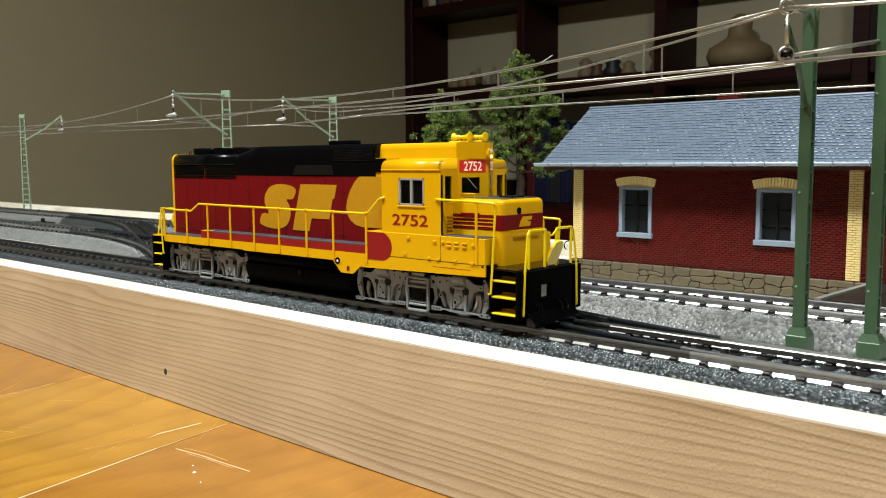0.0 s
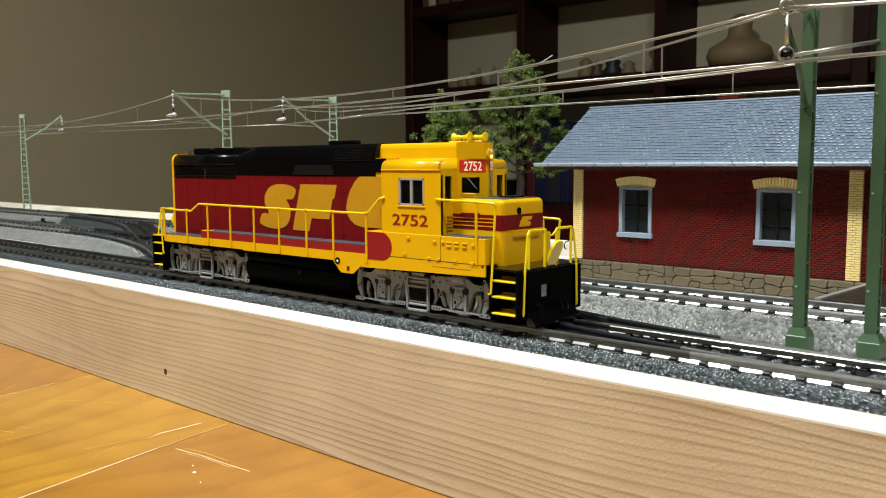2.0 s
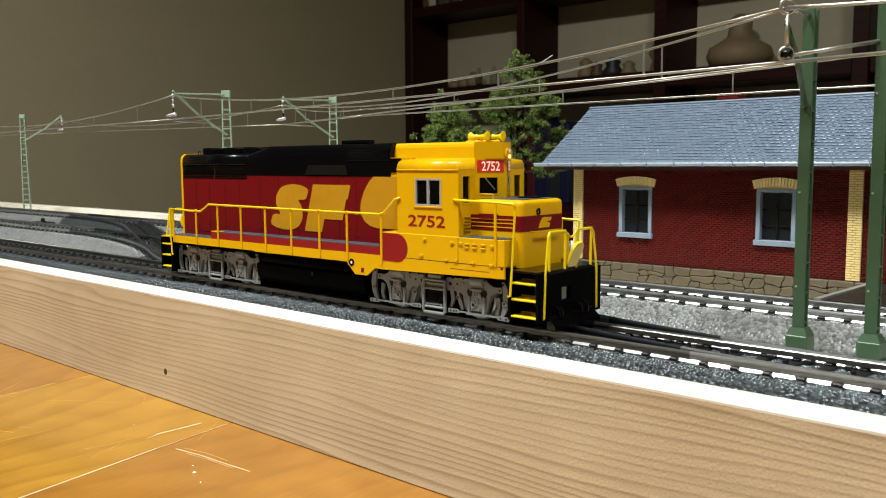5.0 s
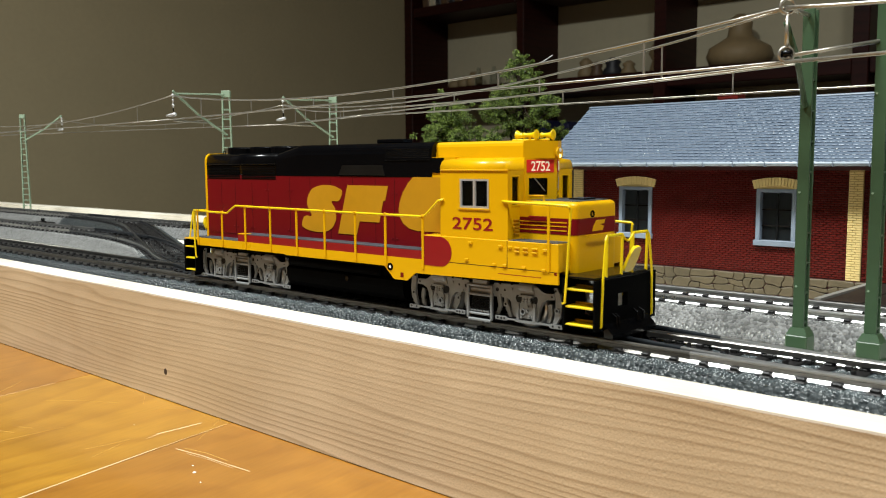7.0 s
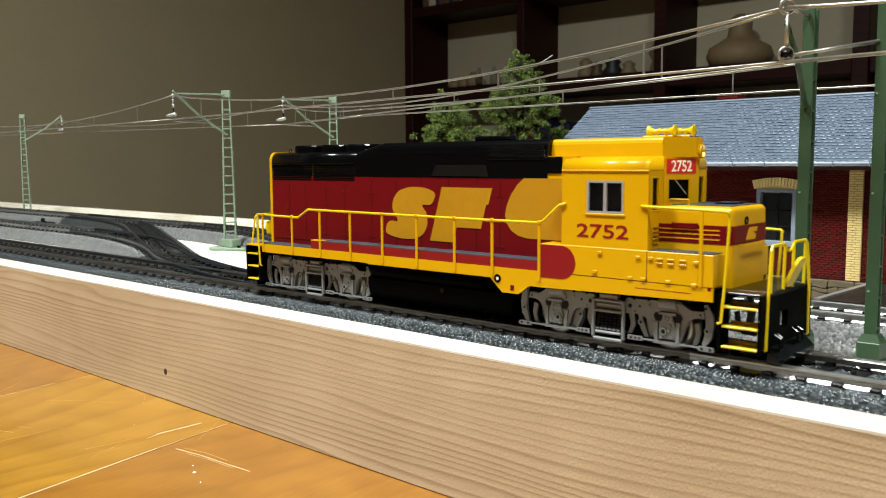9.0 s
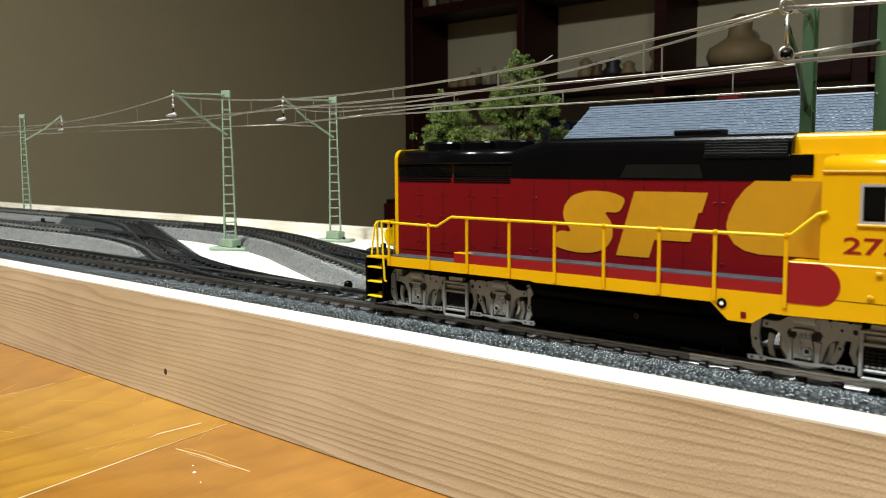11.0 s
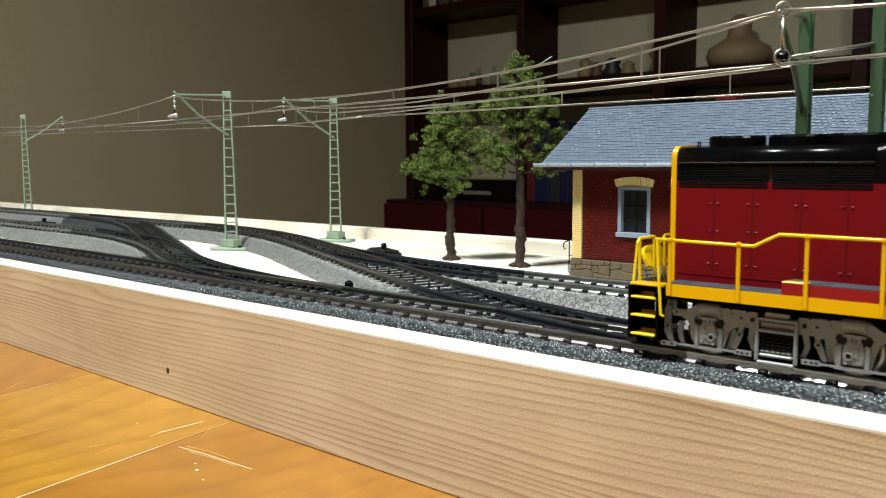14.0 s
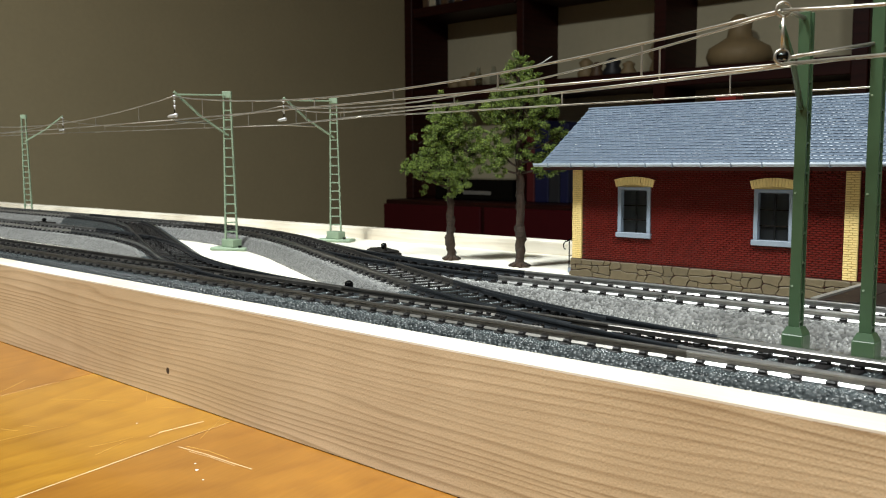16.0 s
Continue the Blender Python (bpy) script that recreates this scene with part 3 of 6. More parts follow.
def walls():
    # wall core with real openings
    front = st("front_wall", boxes((-230, END_X, WALL_Y, WALL_Y + 3, WZ1 + 0.2, 54)), "mortar", None, "red brick wall in stretcher courses")
    st("wall_foot", boxes((-230, END_X, WALL_Y, WALL_Y + 3, 0, WZ0)), "mortar", front)
    xs = [-230.0] + [v for w in WINDOWS for v in w] + [END_X]
    for i in range(0, len(xs), 2):
        st("wall_panel", boxes((xs[i], xs[i + 1], WALL_Y, WALL_Y + 3, WZ0, WZ1 + 0.2)), "mortar", front)
    bm = fresh()
    prism(bm, [(WALL_Y + 3, 0), (220, 0), (220, 53), (187, 81), (WALL_Y + 3, 55)], "x", -230, -227)
    st("gable_wall", bm, "brick", None, "red brick gable wall")
    bm = fresh()
    prism(bm, [(WALL_Y + 3, 0), (220, 0), (220, 53), (187, 81), (WALL_Y + 3, 55)], "x", END_X - 3, END_X)
    st("gable_wall", bm, "brick", None, "red brick gable wall")
    st("rear_wall", boxes((-227, END_X - 3, 217, 220, 0, 53)), "brick")
    # floor coloured near-black for the unlit inside
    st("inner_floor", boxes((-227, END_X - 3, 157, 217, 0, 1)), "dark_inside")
    # pilasters of yellow brick
    pils = [(-230.6, -225.4), (-105.3, -99.9), (-41.0, END_X + 0.4)]
    for a, b in pils:
        core = st("pilaster", boxes((a + 0.1, b - 0.1, WALL_Y - 1.1, WALL_Y, 8.6, 53.6)), "yellow_joint", front, "cream-yellow brick pilaster")
        rows = []
        n = 48
        for i in range(n):
            z = 8.7 + i * 0.936
            cut = a + (b - a) * (0.62 if i % 2 else 0.38)
            rows += [(a, cut - 0.06, WALL_Y - 1.35, WALL_Y - 0.9, z, z + 0.85), (cut + 0.06, b, WALL_Y - 1.35, WALL_Y - 0.9, z, z + 0.85)]
        joined("pilaster_facing", rows, "yellow_brick", front, "small cream-yellow bricks")
    # running bond; those round the first window are single bricks, the rest joined
    me = brick_mesh("brick", 2.42, 0.75, 0.42, "brick")
    rest, singles = [], 0
    for i in range(48):
        z = 8.75 + i * 0.927
        x = -225.2 + (1.32 if i % 2 else 0)
        while x < END_X - 5.5:
            x1 = x + 2.42
            gaps = [(a - 0.02, b + 0.02) for a, b in pils] + [(a - 0.5, b + 0.5) for a, b in WINDOWS if z + 0.84 > WZ0 - 0.3 and z < WZ1 + 0.6]
            bits = [(x, x1)]
            for a, b in gaps:
                bits = [q for u, v in bits for q in ((u, min(v, a)), (max(u, b), v)) if q[1] - q[0] > 0.35]
            for u, v in bits:
                if v - u > 2.4 and singles < 300 and -212 < x < -180 and z < 50:
                    piece("brick", me, front, (x + x1) / 2 + 165, WALL_Y - 187, z + 0.375)
                    singles += 1
                else:
                    rest.append((u, v, WALL_Y - 0.42, WALL_Y + 0.05, z, z + 0.75))
            x += 2.64
    joined("wall_facing", rest, "brick", front, "small red bricks")
    # plinth of rough brown stones
    rng = random.Random(5)
    plinth = st("plinth", boxes((-231.2, END_X + 1, WALL_Y - 1.4, WALL_Y, 0, 8.5)), "mortar", None, "rough brown stone plinth")
    def heave(x, z):
        return (x + 0.45 * math.sin(z * 1.3 + x * 0.31) + 0.25 * math.sin(x * 0.83 + z), z + (0.45 * math.sin(x * 0.37 + z * 0.5) + 0.22 * math.sin(x * 0.9 + 2 * z)) * min(1, (8.6 - z) / 2, z / 1.5))
    x = -231.2
    while x < END_X:
        w = rng.uniform(8, 15)
        cuts = rng.choice(((0.1, 2.7, 5.6, 8.5), (0.1, 4.3, 8.5), (0.1, 3.4, 5.5, 8.5), (0.1, 2.3, 6.3, 8.5), (0.1, 5.2, 8.5)))
        for z0, z1 in zip(cuts, cuts[1:]):
            mid = x + w * rng.uniform(0.3, 0.7)
            for xa, xb in ([(x, mid), (mid, x + w)] if rng.random() < 0.65 else [(x, x + w)]):
                xb = min(xb, END_X + 1.2)
                if xb - xa < 1.2:
                    continue
                cx, cz, lean = (xa + xb) / 2, (z0 + z1) / 2, rng.uniform(-0.5, 0.5)
                outline = [(xa + lean * 0.5, z0), (cx, z0), (xb + lean * 0.4, z0), (xb, cz), (xb - lean * 0.4, z1), (cx, z1), (xa - lean * 0.5, z1), (xa, cz)]
                for _ in range(2):
                    outline = [q for (ax, az), (bx, bz) in zip(outline, outline[1:] + outline[:1]) for q in ((ax * 0.82 + bx * 0.18, az * 0.82 + bz * 0.18), (ax * 0.18 + bx * 0.82, az * 0.18 + bz * 0.82))]
                proud = rng.uniform(0, 0.35)
                bm = fresh()
                rings = []
                for inset, y in ((0.08, WALL_Y - 1.3), (0.12, WALL_Y - 1.8 - proud), (0.38, WALL_Y - 2.05 - proud)):
                    rings.append([bm.verts.new((hx, y, hz)) for hx, hz in (heave(px + (cx - px) * 2 * inset / (xb - xa), pz + (cz - pz) * 2 * inset / (z1 - z0)) for px, pz in outline)])
                for ra, rb in zip(rings, rings[1:]):
                    for k in range(len(outline)):
                        bm.faces.new((ra[k], ra[(k + 1) % len(outline)], rb[(k + 1) % len(outline)], rb[k]))
                bm.faces.new(rings[-1])
                st("stone", bm, "stone", plinth)
        x += w
    # windows
    for a, b in WINDOWS:
        w = st("window", boxes((a, b, WALL_Y + 2.2, WALL_Y + 2.4, WZ0, WZ1)), "hazy_pane", None, "grey-framed window with dark panes")
        bm = fresh()
        for r in ((a - 0.3, a + 1.4, WZ0, WZ1 - 1.1), (b - 1.4, b + 0.3, WZ0, WZ1 - 1.1), (a - 0.3, b + 0.3, WZ1 - 1.1, WZ1 + 0.45)):
            box(bm, r[0], r[1], WALL_Y - 0.75, WALL_Y + 2.0, r[2], r[3])
        st("frame", bm, "window_grey", w)
        st("sill", boxes((a - 0.9, b + 0.9, WALL_Y - 1.7, WALL_Y + 2, WZ0 - 0.5, WZ0 + 1.7), bevel=0.15), "window_grey", w)
        cx = (a + b) / 2
        st("mullion", boxes((cx - 0.3, cx + 0.3, WALL_Y + 1.4, WALL_Y + 2.1, WZ0 + 1.6, WZ1 - 1.6)), "dark_inside", w)
        for z in (WZ0 + 7.6, WZ0 + 14.2):
            st("glazing_bar", boxes((a + 1.3, b - 1.3, WALL_Y + 1.5, WALL_Y + 2.1, z - 0.22, z + 0.22)), "dock_brown", w)
        # near-black sheet added behind the pane to paint the unlit inside
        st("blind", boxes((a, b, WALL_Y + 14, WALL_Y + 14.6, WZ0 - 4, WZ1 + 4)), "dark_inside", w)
        # segmental arch of upright yellow bricks
        half, rise = (b - a) / 2 + 1.4, 1.3
        rad = (half * half + rise * rise) / (2 * rise)
        cz = WZ1 + 0.35 + rise - rad
        n = 15
        arch = st("arch", boxes((a - 0.8, b + 0.8, WALL_Y - 0.45, WALL_Y, WZ1 + 0.4, WZ1 + 2.2)), "yellow_joint", w, "arched yellow brick lintel")
        for i in range(n):
            a0 = math.asin(half / rad) * (2 * (i + 0.06) / n - 1)
            a1 = math.asin(half / rad) * (2 * (i + 0.94) / n - 1)
            bm = fresh()
            prism(bm, [(cx + rad * math.sin(a0), cz + rad * math.cos(a0)), (cx + rad * math.sin(a1), cz + rad * math.cos(a1)),
                       (cx + (rad + 3.5) * math.sin(a1), cz + (rad + 3.5) * math.cos(a1)), (cx + (rad + 3.5) * math.sin(a0), cz + (rad + 3.5) * math.cos(a0))], "y", WALL_Y - 0.9, WALL_Y)
            st("brick", bm, "yellow_brick", arch)


def roof():
    x0, x1 = -243.5, -22.0
    e_y, e_z, r_y, r_z = 144.6, 54.4, 187.0, 82.1
    bm = fresh()
    prism(bm, [(e_y, e_z), (r_y, r_z), (2 * r_y - e_y, e_z), (2 * r_y - e_y, e_z - 1.2), (r_y, r_z - 1.6), (e_y, e_z - 1.2)], "x", x0, x1)
    core = st("roof", bm, "slate", None, "blue-grey slate roof")
    d = Vector((0, r_y - e_y, r_z - e_z))
    length = d.length
    d.normalize()
    nrm = Vector((0, -d.z, d.y))
    rows, cols = 22, 84
    step, w = length / rows, (x1 - x0) / cols
    rng = random.Random(8)

    def slate_verts(tilt):
        # a slate with its lower edge lifted and a clipped corner
        u0, u1, h = -w / 2 + 0.07, w / 2 - 0.07, step * 1.15
        low, top = 0.40 + tilt, 0.06
        edge = [(u0, 0.25), (u0 + 0.5, 0), (u1 - 0.5, 0), (u1, 0.25)]
        prof = [(u, q, low - 0.055) for u, q in edge] + [(u1, h, top), (u0, h, top)] + [(u, q + 0.13, low) for u, q in edge] + [(u, q, -0.05) for u, q in edge]
        return [Vector((u, 0, 0)) + d * q + nrm * n for u, q, n in prof]

    # worn lower edges catch the light
    faces = [(6, 7, 8, 9, 4, 5), (0, 1, 7, 6), (1, 2, 8, 7), (2, 3, 9, 8), (3, 4, 9), (5, 0, 6), (10, 11, 1, 0), (11, 12, 2, 1), (12, 13, 3, 2)]
    meshes = []
    for t in (0.0, 0.06, 0.12):
        me = bpy.data.meshes.new("slate")
        me.from_pydata([tuple(v / 1000) for v in slate_verts(t)], [], faces)
        me.materials.append(MAT["slate"])
        meshes.append(me)
    jv, jf = [], []
    for i in range(rows):
        for j in range(-1, cols + 1):
            ux = x0 + (j + 0.5 + (0.5 if i % 2 else 0)) * w
            if ux - w / 2 < x0 - 0.1 or ux + w / 2 > x1 + 0.1:
                continue
            p = Vector((ux, e_y, e_z)) + d * (i * step)
            if 1 <= i <= 10 and j < 30 and i * 30 + j < 330:
                piece("slate", rng.choice(meshes), core, p.x + 165, p.y - 187, p.z)
            else:
                k = len(jv)
                jv += [tuple((v + p + Vector((165, -187, 0))) / 1000) for v in slate_verts(rng.choice((0, 0.06, 0.12)))]
                jf += [tuple(a + k for a in f) for f in faces]
    me = bpy.data.meshes.new("slate_courses")
    me.from_pydata(jv, [], jf)
    me.materials.append(MAT["slate_far"])
    ob = new("slating", me)
    ob.parent = core
    tagged(ob, "courses of small blue-grey slates", kind="stuff")
    bm = fresh()
    tube(bm, [(x0, r_y, r_z + 0.3), (x1, r_y, r_z + 0.3)], 0.7, 8)
    st("ridge_cap", bm, "slate", core)
    bm = fresh()
    prism(bm, [(e_y - 1.9, e_z + 0.2), (e_y - 1.75, e_z - 0.8), (e_y - 1.0, e_z - 1.45), (e_y - 0.1, e_z - 1.4), (e_y + 0.4, e_z - 0.6), (e_y + 0.4, e_z + 0.2)], "x", x0 - 3.5, x1)
    gut = st("gutter", bm, "gutter", None, "pale grey-blue gutter along the eave", True)
    for i in range(17):
        x = x0 + 5 + i * 13
        st("bracket", boxes((x, x + 0.35, e_y - 2.1, e_y + 0.3, e_z - 1.65, e_z + 0.25)), "window_grey", gut)
    st("fascia", boxes((x0 + 1, x1, e_y + 0.45, e_y + 1.2, e_z - 3.0, e_z - 0.4)), "mortar", None, "dark eave board")
    st("soffit", boxes((x0 + 1, x1, e_y + 1.2, WALL_Y, e_z - 1.6, e_z - 1.0)), "mortar")
    # dust on the slates
    for _ in range(26):
        p = Vector((rng.uniform(x0 + 6, -60), e_y, e_z)) + d * rng.uniform(4, length - 4) + nrm * 0.45
        q = rng.uniform(0.14, 0.32)
        bm = boxes((p.x - q, p.x + q, p.y - q, p.y + q, p.z, p.z + 0.3), bevel=0.08)
        st("dust_speck", bm, "white", core)
    # chimney behind the ridge
    ch = st("chimney", boxes((-175.6, -166.4, 190, 198, 74, 86.2), bevel=0.1), "mortar", None, "small red brick chimney")
    for i in range(9):
        z = 76 + i * 1.1
        st("brick_course", boxes((-175.9, -166.1, 189.7, 198.3, z, z + 0.95), bevel=0.1), "brick", ch)


walls()
roof()

steps = thing("entry_steps", -236, 165, 0, "small grey-blue steps with dark curved handrail", "steps")
for i in range(3):
    part("step", boxes((-2 - i * 0, 5.5, -5 + i * 0, 8, i * 2.6, i * 2.6 + 2.5) if i == 0 else (-2 + i * 2.2, 5.5, -5, 8, i * 2.6, i * 2.6 + 2.5), bevel=0.15), "window_grey", steps)
for y in (-4.5,):
    part("handrail", tube(fresh(), [(-3.6, y, 11.5), (-4.6, y, 12.3), (-4.9, y, 14.0), (-4.0, y, 15.2), (-2.4, y, 15.8), (0.5, y, 18.0), (5.4, y, 21)], 0.28), "black", steps)
    part("rail_post", tube(fresh(), [(-1.4, y, 0), (-1.4, y, 16.5)], 0.3), "black", steps)
    part("mid_rail", tube(fresh(), [(-1.4, y, 8), (5.4, y, 12)], 0.22), "black", steps)

dock = thing("loading_platform", -40, 126, 0, "dark brown loading platform with pale edge beside the station", "platform")
part("deck", boxes((-56, 76, -28, 25, 0, 8.6)), "dock_brown", dock)
bm = fresh()
prism(bm, [(-58.2, -28.4), (-56, -28.4), (-53, 25), (-55, 25)], "z", 0, 9.4)
part("edge_trim", bm, "edge_grey", dock, "pale grey edge strip")
for i in range(12):
    part("plank", boxes((-54 + i * 10.8, -43.6 + i * 10.8, -27.5, 24.5, 8.6, 9.0), bevel=0.1), "dock_brown", dock)


# ---- overhead line ----
def torus(bm, c, axis, big, small, n=20, m=8):
    d = Vector(axis).normalized()
    u = d.orthogonal().normalized()
    v = d.cross(u)
    rings = []
    for i in range(n):
        a = 2 * math.pi * i / n
        out = u * math.cos(a) + v * math.sin(a)
        rings.append([bm.verts.new(Vector(c) + out * (big + small * math.cos(2 * math.pi * k / m)) + d * small * math.sin(2 * math.pi * k / m)) for k in range(m)])
    for i in range(n):
        for k in range(m):
            bm.faces.new((rings[i][k], rings[i][(k + 1) % m], rings[(i + 1) % n][(k + 1) % m], rings[(i + 1) % n][k]))
    return bm


def steel_mast(x, y, top, arm):
    """Green H-profile mast on a block base; arm: reach of its bracket towards the viewer."""
    m = thing("catenary_mast", x, y, 0, "dark green plastic catenary mast on a block base", "mast", "green catenary masts")
    bm = boxes((-2.95, 2.95, -2.95, 2.95, 0, 9.0), bevel=0.35)
    box(bm, -4.2, 4.2, -4.2, 4.2, 0, 4.2, 0.3)
    low = [bm.verts.new((a * 2.75, b * 2.75, 8.95)) for a, b in ((-1, -1), (1, -1), (1, 1), (-1, 1))]
    high = [bm.verts.new((a * 1.8, b * 1.95, 10.9)) for a, b in ((-1, -1), (1, -1), (1, 1), (-1, 1))]
    for i in range(4):
        bm.faces.new((low[i], low[(i + 1) % 4], high[(i + 1) % 4], high[i]))
    bm.faces.new(high)
    bm.faces.new(low[::-1])
    part("base_block", bm, "mast_green", m)
    bm = fresh()
    box(bm, -1.5, 1.5, -1.7, -1.0, 8, top, 0.12)
    part("flange", bm, "mast_green", m)
    part("flange", boxes((-1.5, 1.5, 1.0, 1.7, 8, top), bevel=0.12), "mast_green", m)
    part("web", boxes((-0.4, 0.4, -1.0, 1.0, 8, top - 0.4)), "mast_green", m)
    bm = fresh()
    for i in range(int((top - 10) / 8)):
        z = 12 + i * 8
        box(bm, -1.35, 1.35, -1.05, 1.05, z, z + 0.5)
    part("stiffener", bm, "mast_green", m)
    for z in (22, 47, 72):
        part("rivet", rod(fresh(), (-0.8, -1.65, z), (-0.8, -1.95, z), 0.3, 6), "mast_pale", m)
    if arm:
        part("strut", tube(fresh(), [(0, -2, top - 25), (-0.4, -arm * 0.55, top - 12), (-0.4, -arm, top - 5)], 0.75, 8), "mast_green", m, "diagonal green bracket strut", True)
        part("top_arm", tube(fresh(), [(0, -2, top - 1.6), (-0.2, -arm, top - 1.4)], 0.6, 8), "wire", m, "nickel bracket arm", True)
        bm = fresh()
        torus(bm, (-0.2, -arm, top - 1.2), (0.66, -0.75, 0), 1.75, 0.42)
        part("ring", bm, "wire", m, "nickel insulator ring", True)
        bm = fresh()
        torus(bm, (-0.2, -arm, top - 12.8), (0.66, -0.75, 0), 1.75, 0.42)
        part("ring", bm, "wire", m, "nickel insulator ring", True)
        part("hanger", tube(fresh(), [(-0.2, -arm, top - 3), (-0.2, -arm, top - 11)], 0.5, 8), "wire", m, "", True)
        part("insulator", lathe(fresh(), (-0.2, -arm, top - 12.6), (1, 0, 0), [(-1.6, 0.4), (-1.3, 1.0), (-0.6, 0.7), (0, 1.1), (0.6, 0.7), (1.3, 1.0), (1.6, 0.4)], 12), "black", m, "dark insulator", True)
        part("steady_arm", tube(fresh(), [(16.2, 1.4, top - 9.4), (-0.2, -arm, top - 13.2)], 0.5, 8), "wire", m, "", True)
    return m


def lattice_mast(x, y, top, reach, arm=True):
    """Pale green ladder mast; reach: (dx, dy) from the mast to its insulators."""
    m = thing("lattice_mast", x, y, 0, "pale green lattice catenary mast on a base plate", "mast", "pale lattice masts")
    dx, dy = reach
    bm = boxes((-13, 13, -5.5, 5.5, 0, 2.2), bevel=0.7)
    bmesh.ops.rotate(bm, verts=bm.verts, cent=(0, 0, 0), matrix=Matrix.Rotation(radians(25), 3, "Z"))
    part("base_plate", bm, "mast_pale", m)
    part("base_block", boxes((-6.2, 6.2, -3.6, 3.6, 2.2, 7.4), bevel=0.5), "mast_pale", m)
    for q in (-1, 1):
        part("bolt", rod(fresh(), (q * 9, 0, 2.2), (q * 9, 0, 3.6), 1.1, 6), "black", m)
    face = Matrix.Rotation(radians(40), 3, "Z")

    def turned(bm):
        bmesh.ops.rotate(bm, verts=bm.verts, cent=(0, 0, 0), matrix=face)
        return bm
    for q in (-1, 1):
        bm = fresh()
        prism(bm, [(q * 4.2, 7), (q * 3.2, 7), (q * 1.7, top), (q * 2.5, top)], "y", -1.0, 1.0)
        part("upright", turned(bm), "mast_pale", m)
    n = int((top - 12) / 5.9)
    for i in range(n):
        z = 12 + i * 5.9
        h = 3.6 - 1.6 * (z - 7) / (top - 7)
        part("rung", turned(boxes((-h, h, -0.8, 0.8, z - 0.4, z + 0.4))), "mast_pale", m)
    part("cap", turned(boxes((-2.8, 2.8, -1.4, 1.4, top - 3.5, top + 0.6), bevel=0.2)), "mast_pale", m)
    if arm:
        part("top_arm", tube(fresh(), [(0, 0, top - 1.8), (dx, dy, top - 3.2)], 0.55, 6), "mast_pale", m)
    part("strut", tube(fresh(), [(0, 0, top - 27), (dx * 0.55, dy * 0.55, top - 15), (dx, dy, top - 1.5)], 0.8, 6), "mast_pale", m)
    part("lower_arm", tube(fresh(), [(dx * 0.35, dy * 0.35, top - 19.6), (dx * 1.0, dy * 1.0, top - 19.2)], 0.5, 6), "wire", m)
    for z, r in ((top - 3.4, 1.1), (top - 6.4, 0.75), (top - 9.4, 0.9)):
        part("insulator", lathe(fresh(), (dx, dy, z), (0, 0, -1), [(0, 0.3), (0.3, r), (0.9, r), (1.3, 0.4), (2.4, 0.3)], 12), "silver", m, "shiny insulator bead", True)
    part("hanger", tube(fresh(), [(dx, dy, top - 2.0), (dx, dy, top - 16.5)], 0.3, 6), "black", m)
    part("clamp", lathe(fresh(), (dx, dy, top - 15.6), (-0.72, -0.62, -0.16), [(-1.9, 0.3), (-1.5, 1.0), (-0.4, 1.3), (0.6, 1.0), (2.6, 0.95), (4.2, 0.5), (4.6, 0.2)], 12), "silver", m, "shiny bell-shaped wire clamp", True)
    return m


def wire_set(p0, p1, up0, up1, gap, label, droppers=5, thick=0.42, low=0.5):
    """One span of contact wire with its sagging carrier and droppers."""
    p0, p1 = Vector(p0), Vector(p1)
    w = thing("overhead_wire", p0.x, p0.y, p0.z, label, "wire", "overhead wires")
    d = p1 - p0

    def carrier(t):
        side = up0 if t < low else up1
        k = abs(t - low) / (low if t < low else 1 - low)
        return d * t + Vector((0, 0, gap + (side - gap) * k ** 2))
    part("contact_wire", tube(fresh(), [d * t for t in (0, 0.25, 0.5, 0.75, 1)], thick, 6), "wire", w, "", True)
    part("carrier_wire", tube(fresh(), [carrier(i / 24) for i in range(25)], thick, 6), "wire", w, "", True)
    for i in range(droppers):
        t = (i + 0.7) / (droppers + 0.4)
        part("dropper", tube(fresh(), [d * t, carrier(t)], thick * 0.85, 6), "wire", w)
    return w


steel_mast(-81.0, 36, 94.2, 16)
steel_mast(-63.9, 39, 97.0, 0)
lattice_mast(-465.3, 116.5, 99.9, (0, -37))
lattice_mast(-457, 197, 99.6, (-1, -42))
lattice_mast(-925, 178, 106, (42, 22), False)
WL = "nickel overhead contact wire with droppers"
wire_set((-81.7, 20, 79.6), (-467.3, 79.5, 81.6), 13.2, 14, 3.6, WL, 6, 0.40)
wire_set((-81.7, 20.6, 79.2), (-458, 155, 80.3), 13.4, 12.6, 3.4, WL, 6, 0.34)
wire_set((60, 77.5, 77.2), (-300, 79, 77.0), 19, 3.0, 3.0, WL, 5, 0.34, 0.999)
wire_set((-300, 79, 77.0), (-458, 155, 80.3), 3.0, 12.6, 3.0, WL, 3, 0.34, 0.001)
wire_set((-81.7, 20, 79.6), (90, 4, 79.6), 13.2, 13.2, 9.5, WL, 2, 0.5)
wire_set((-467.3, 79.5, 81.6), (-840, 80, 80), 14, 13, 3.4, WL, 6, 0.3)
wire_set((-458, 155, 80.3), (-883, 200, 87), 12.6, 13, 3.4, WL, 6, 0.3)
wire_set((-883, 200, 87), (-1140, 170, 87), 13, 13, 3.4, WL, 4)


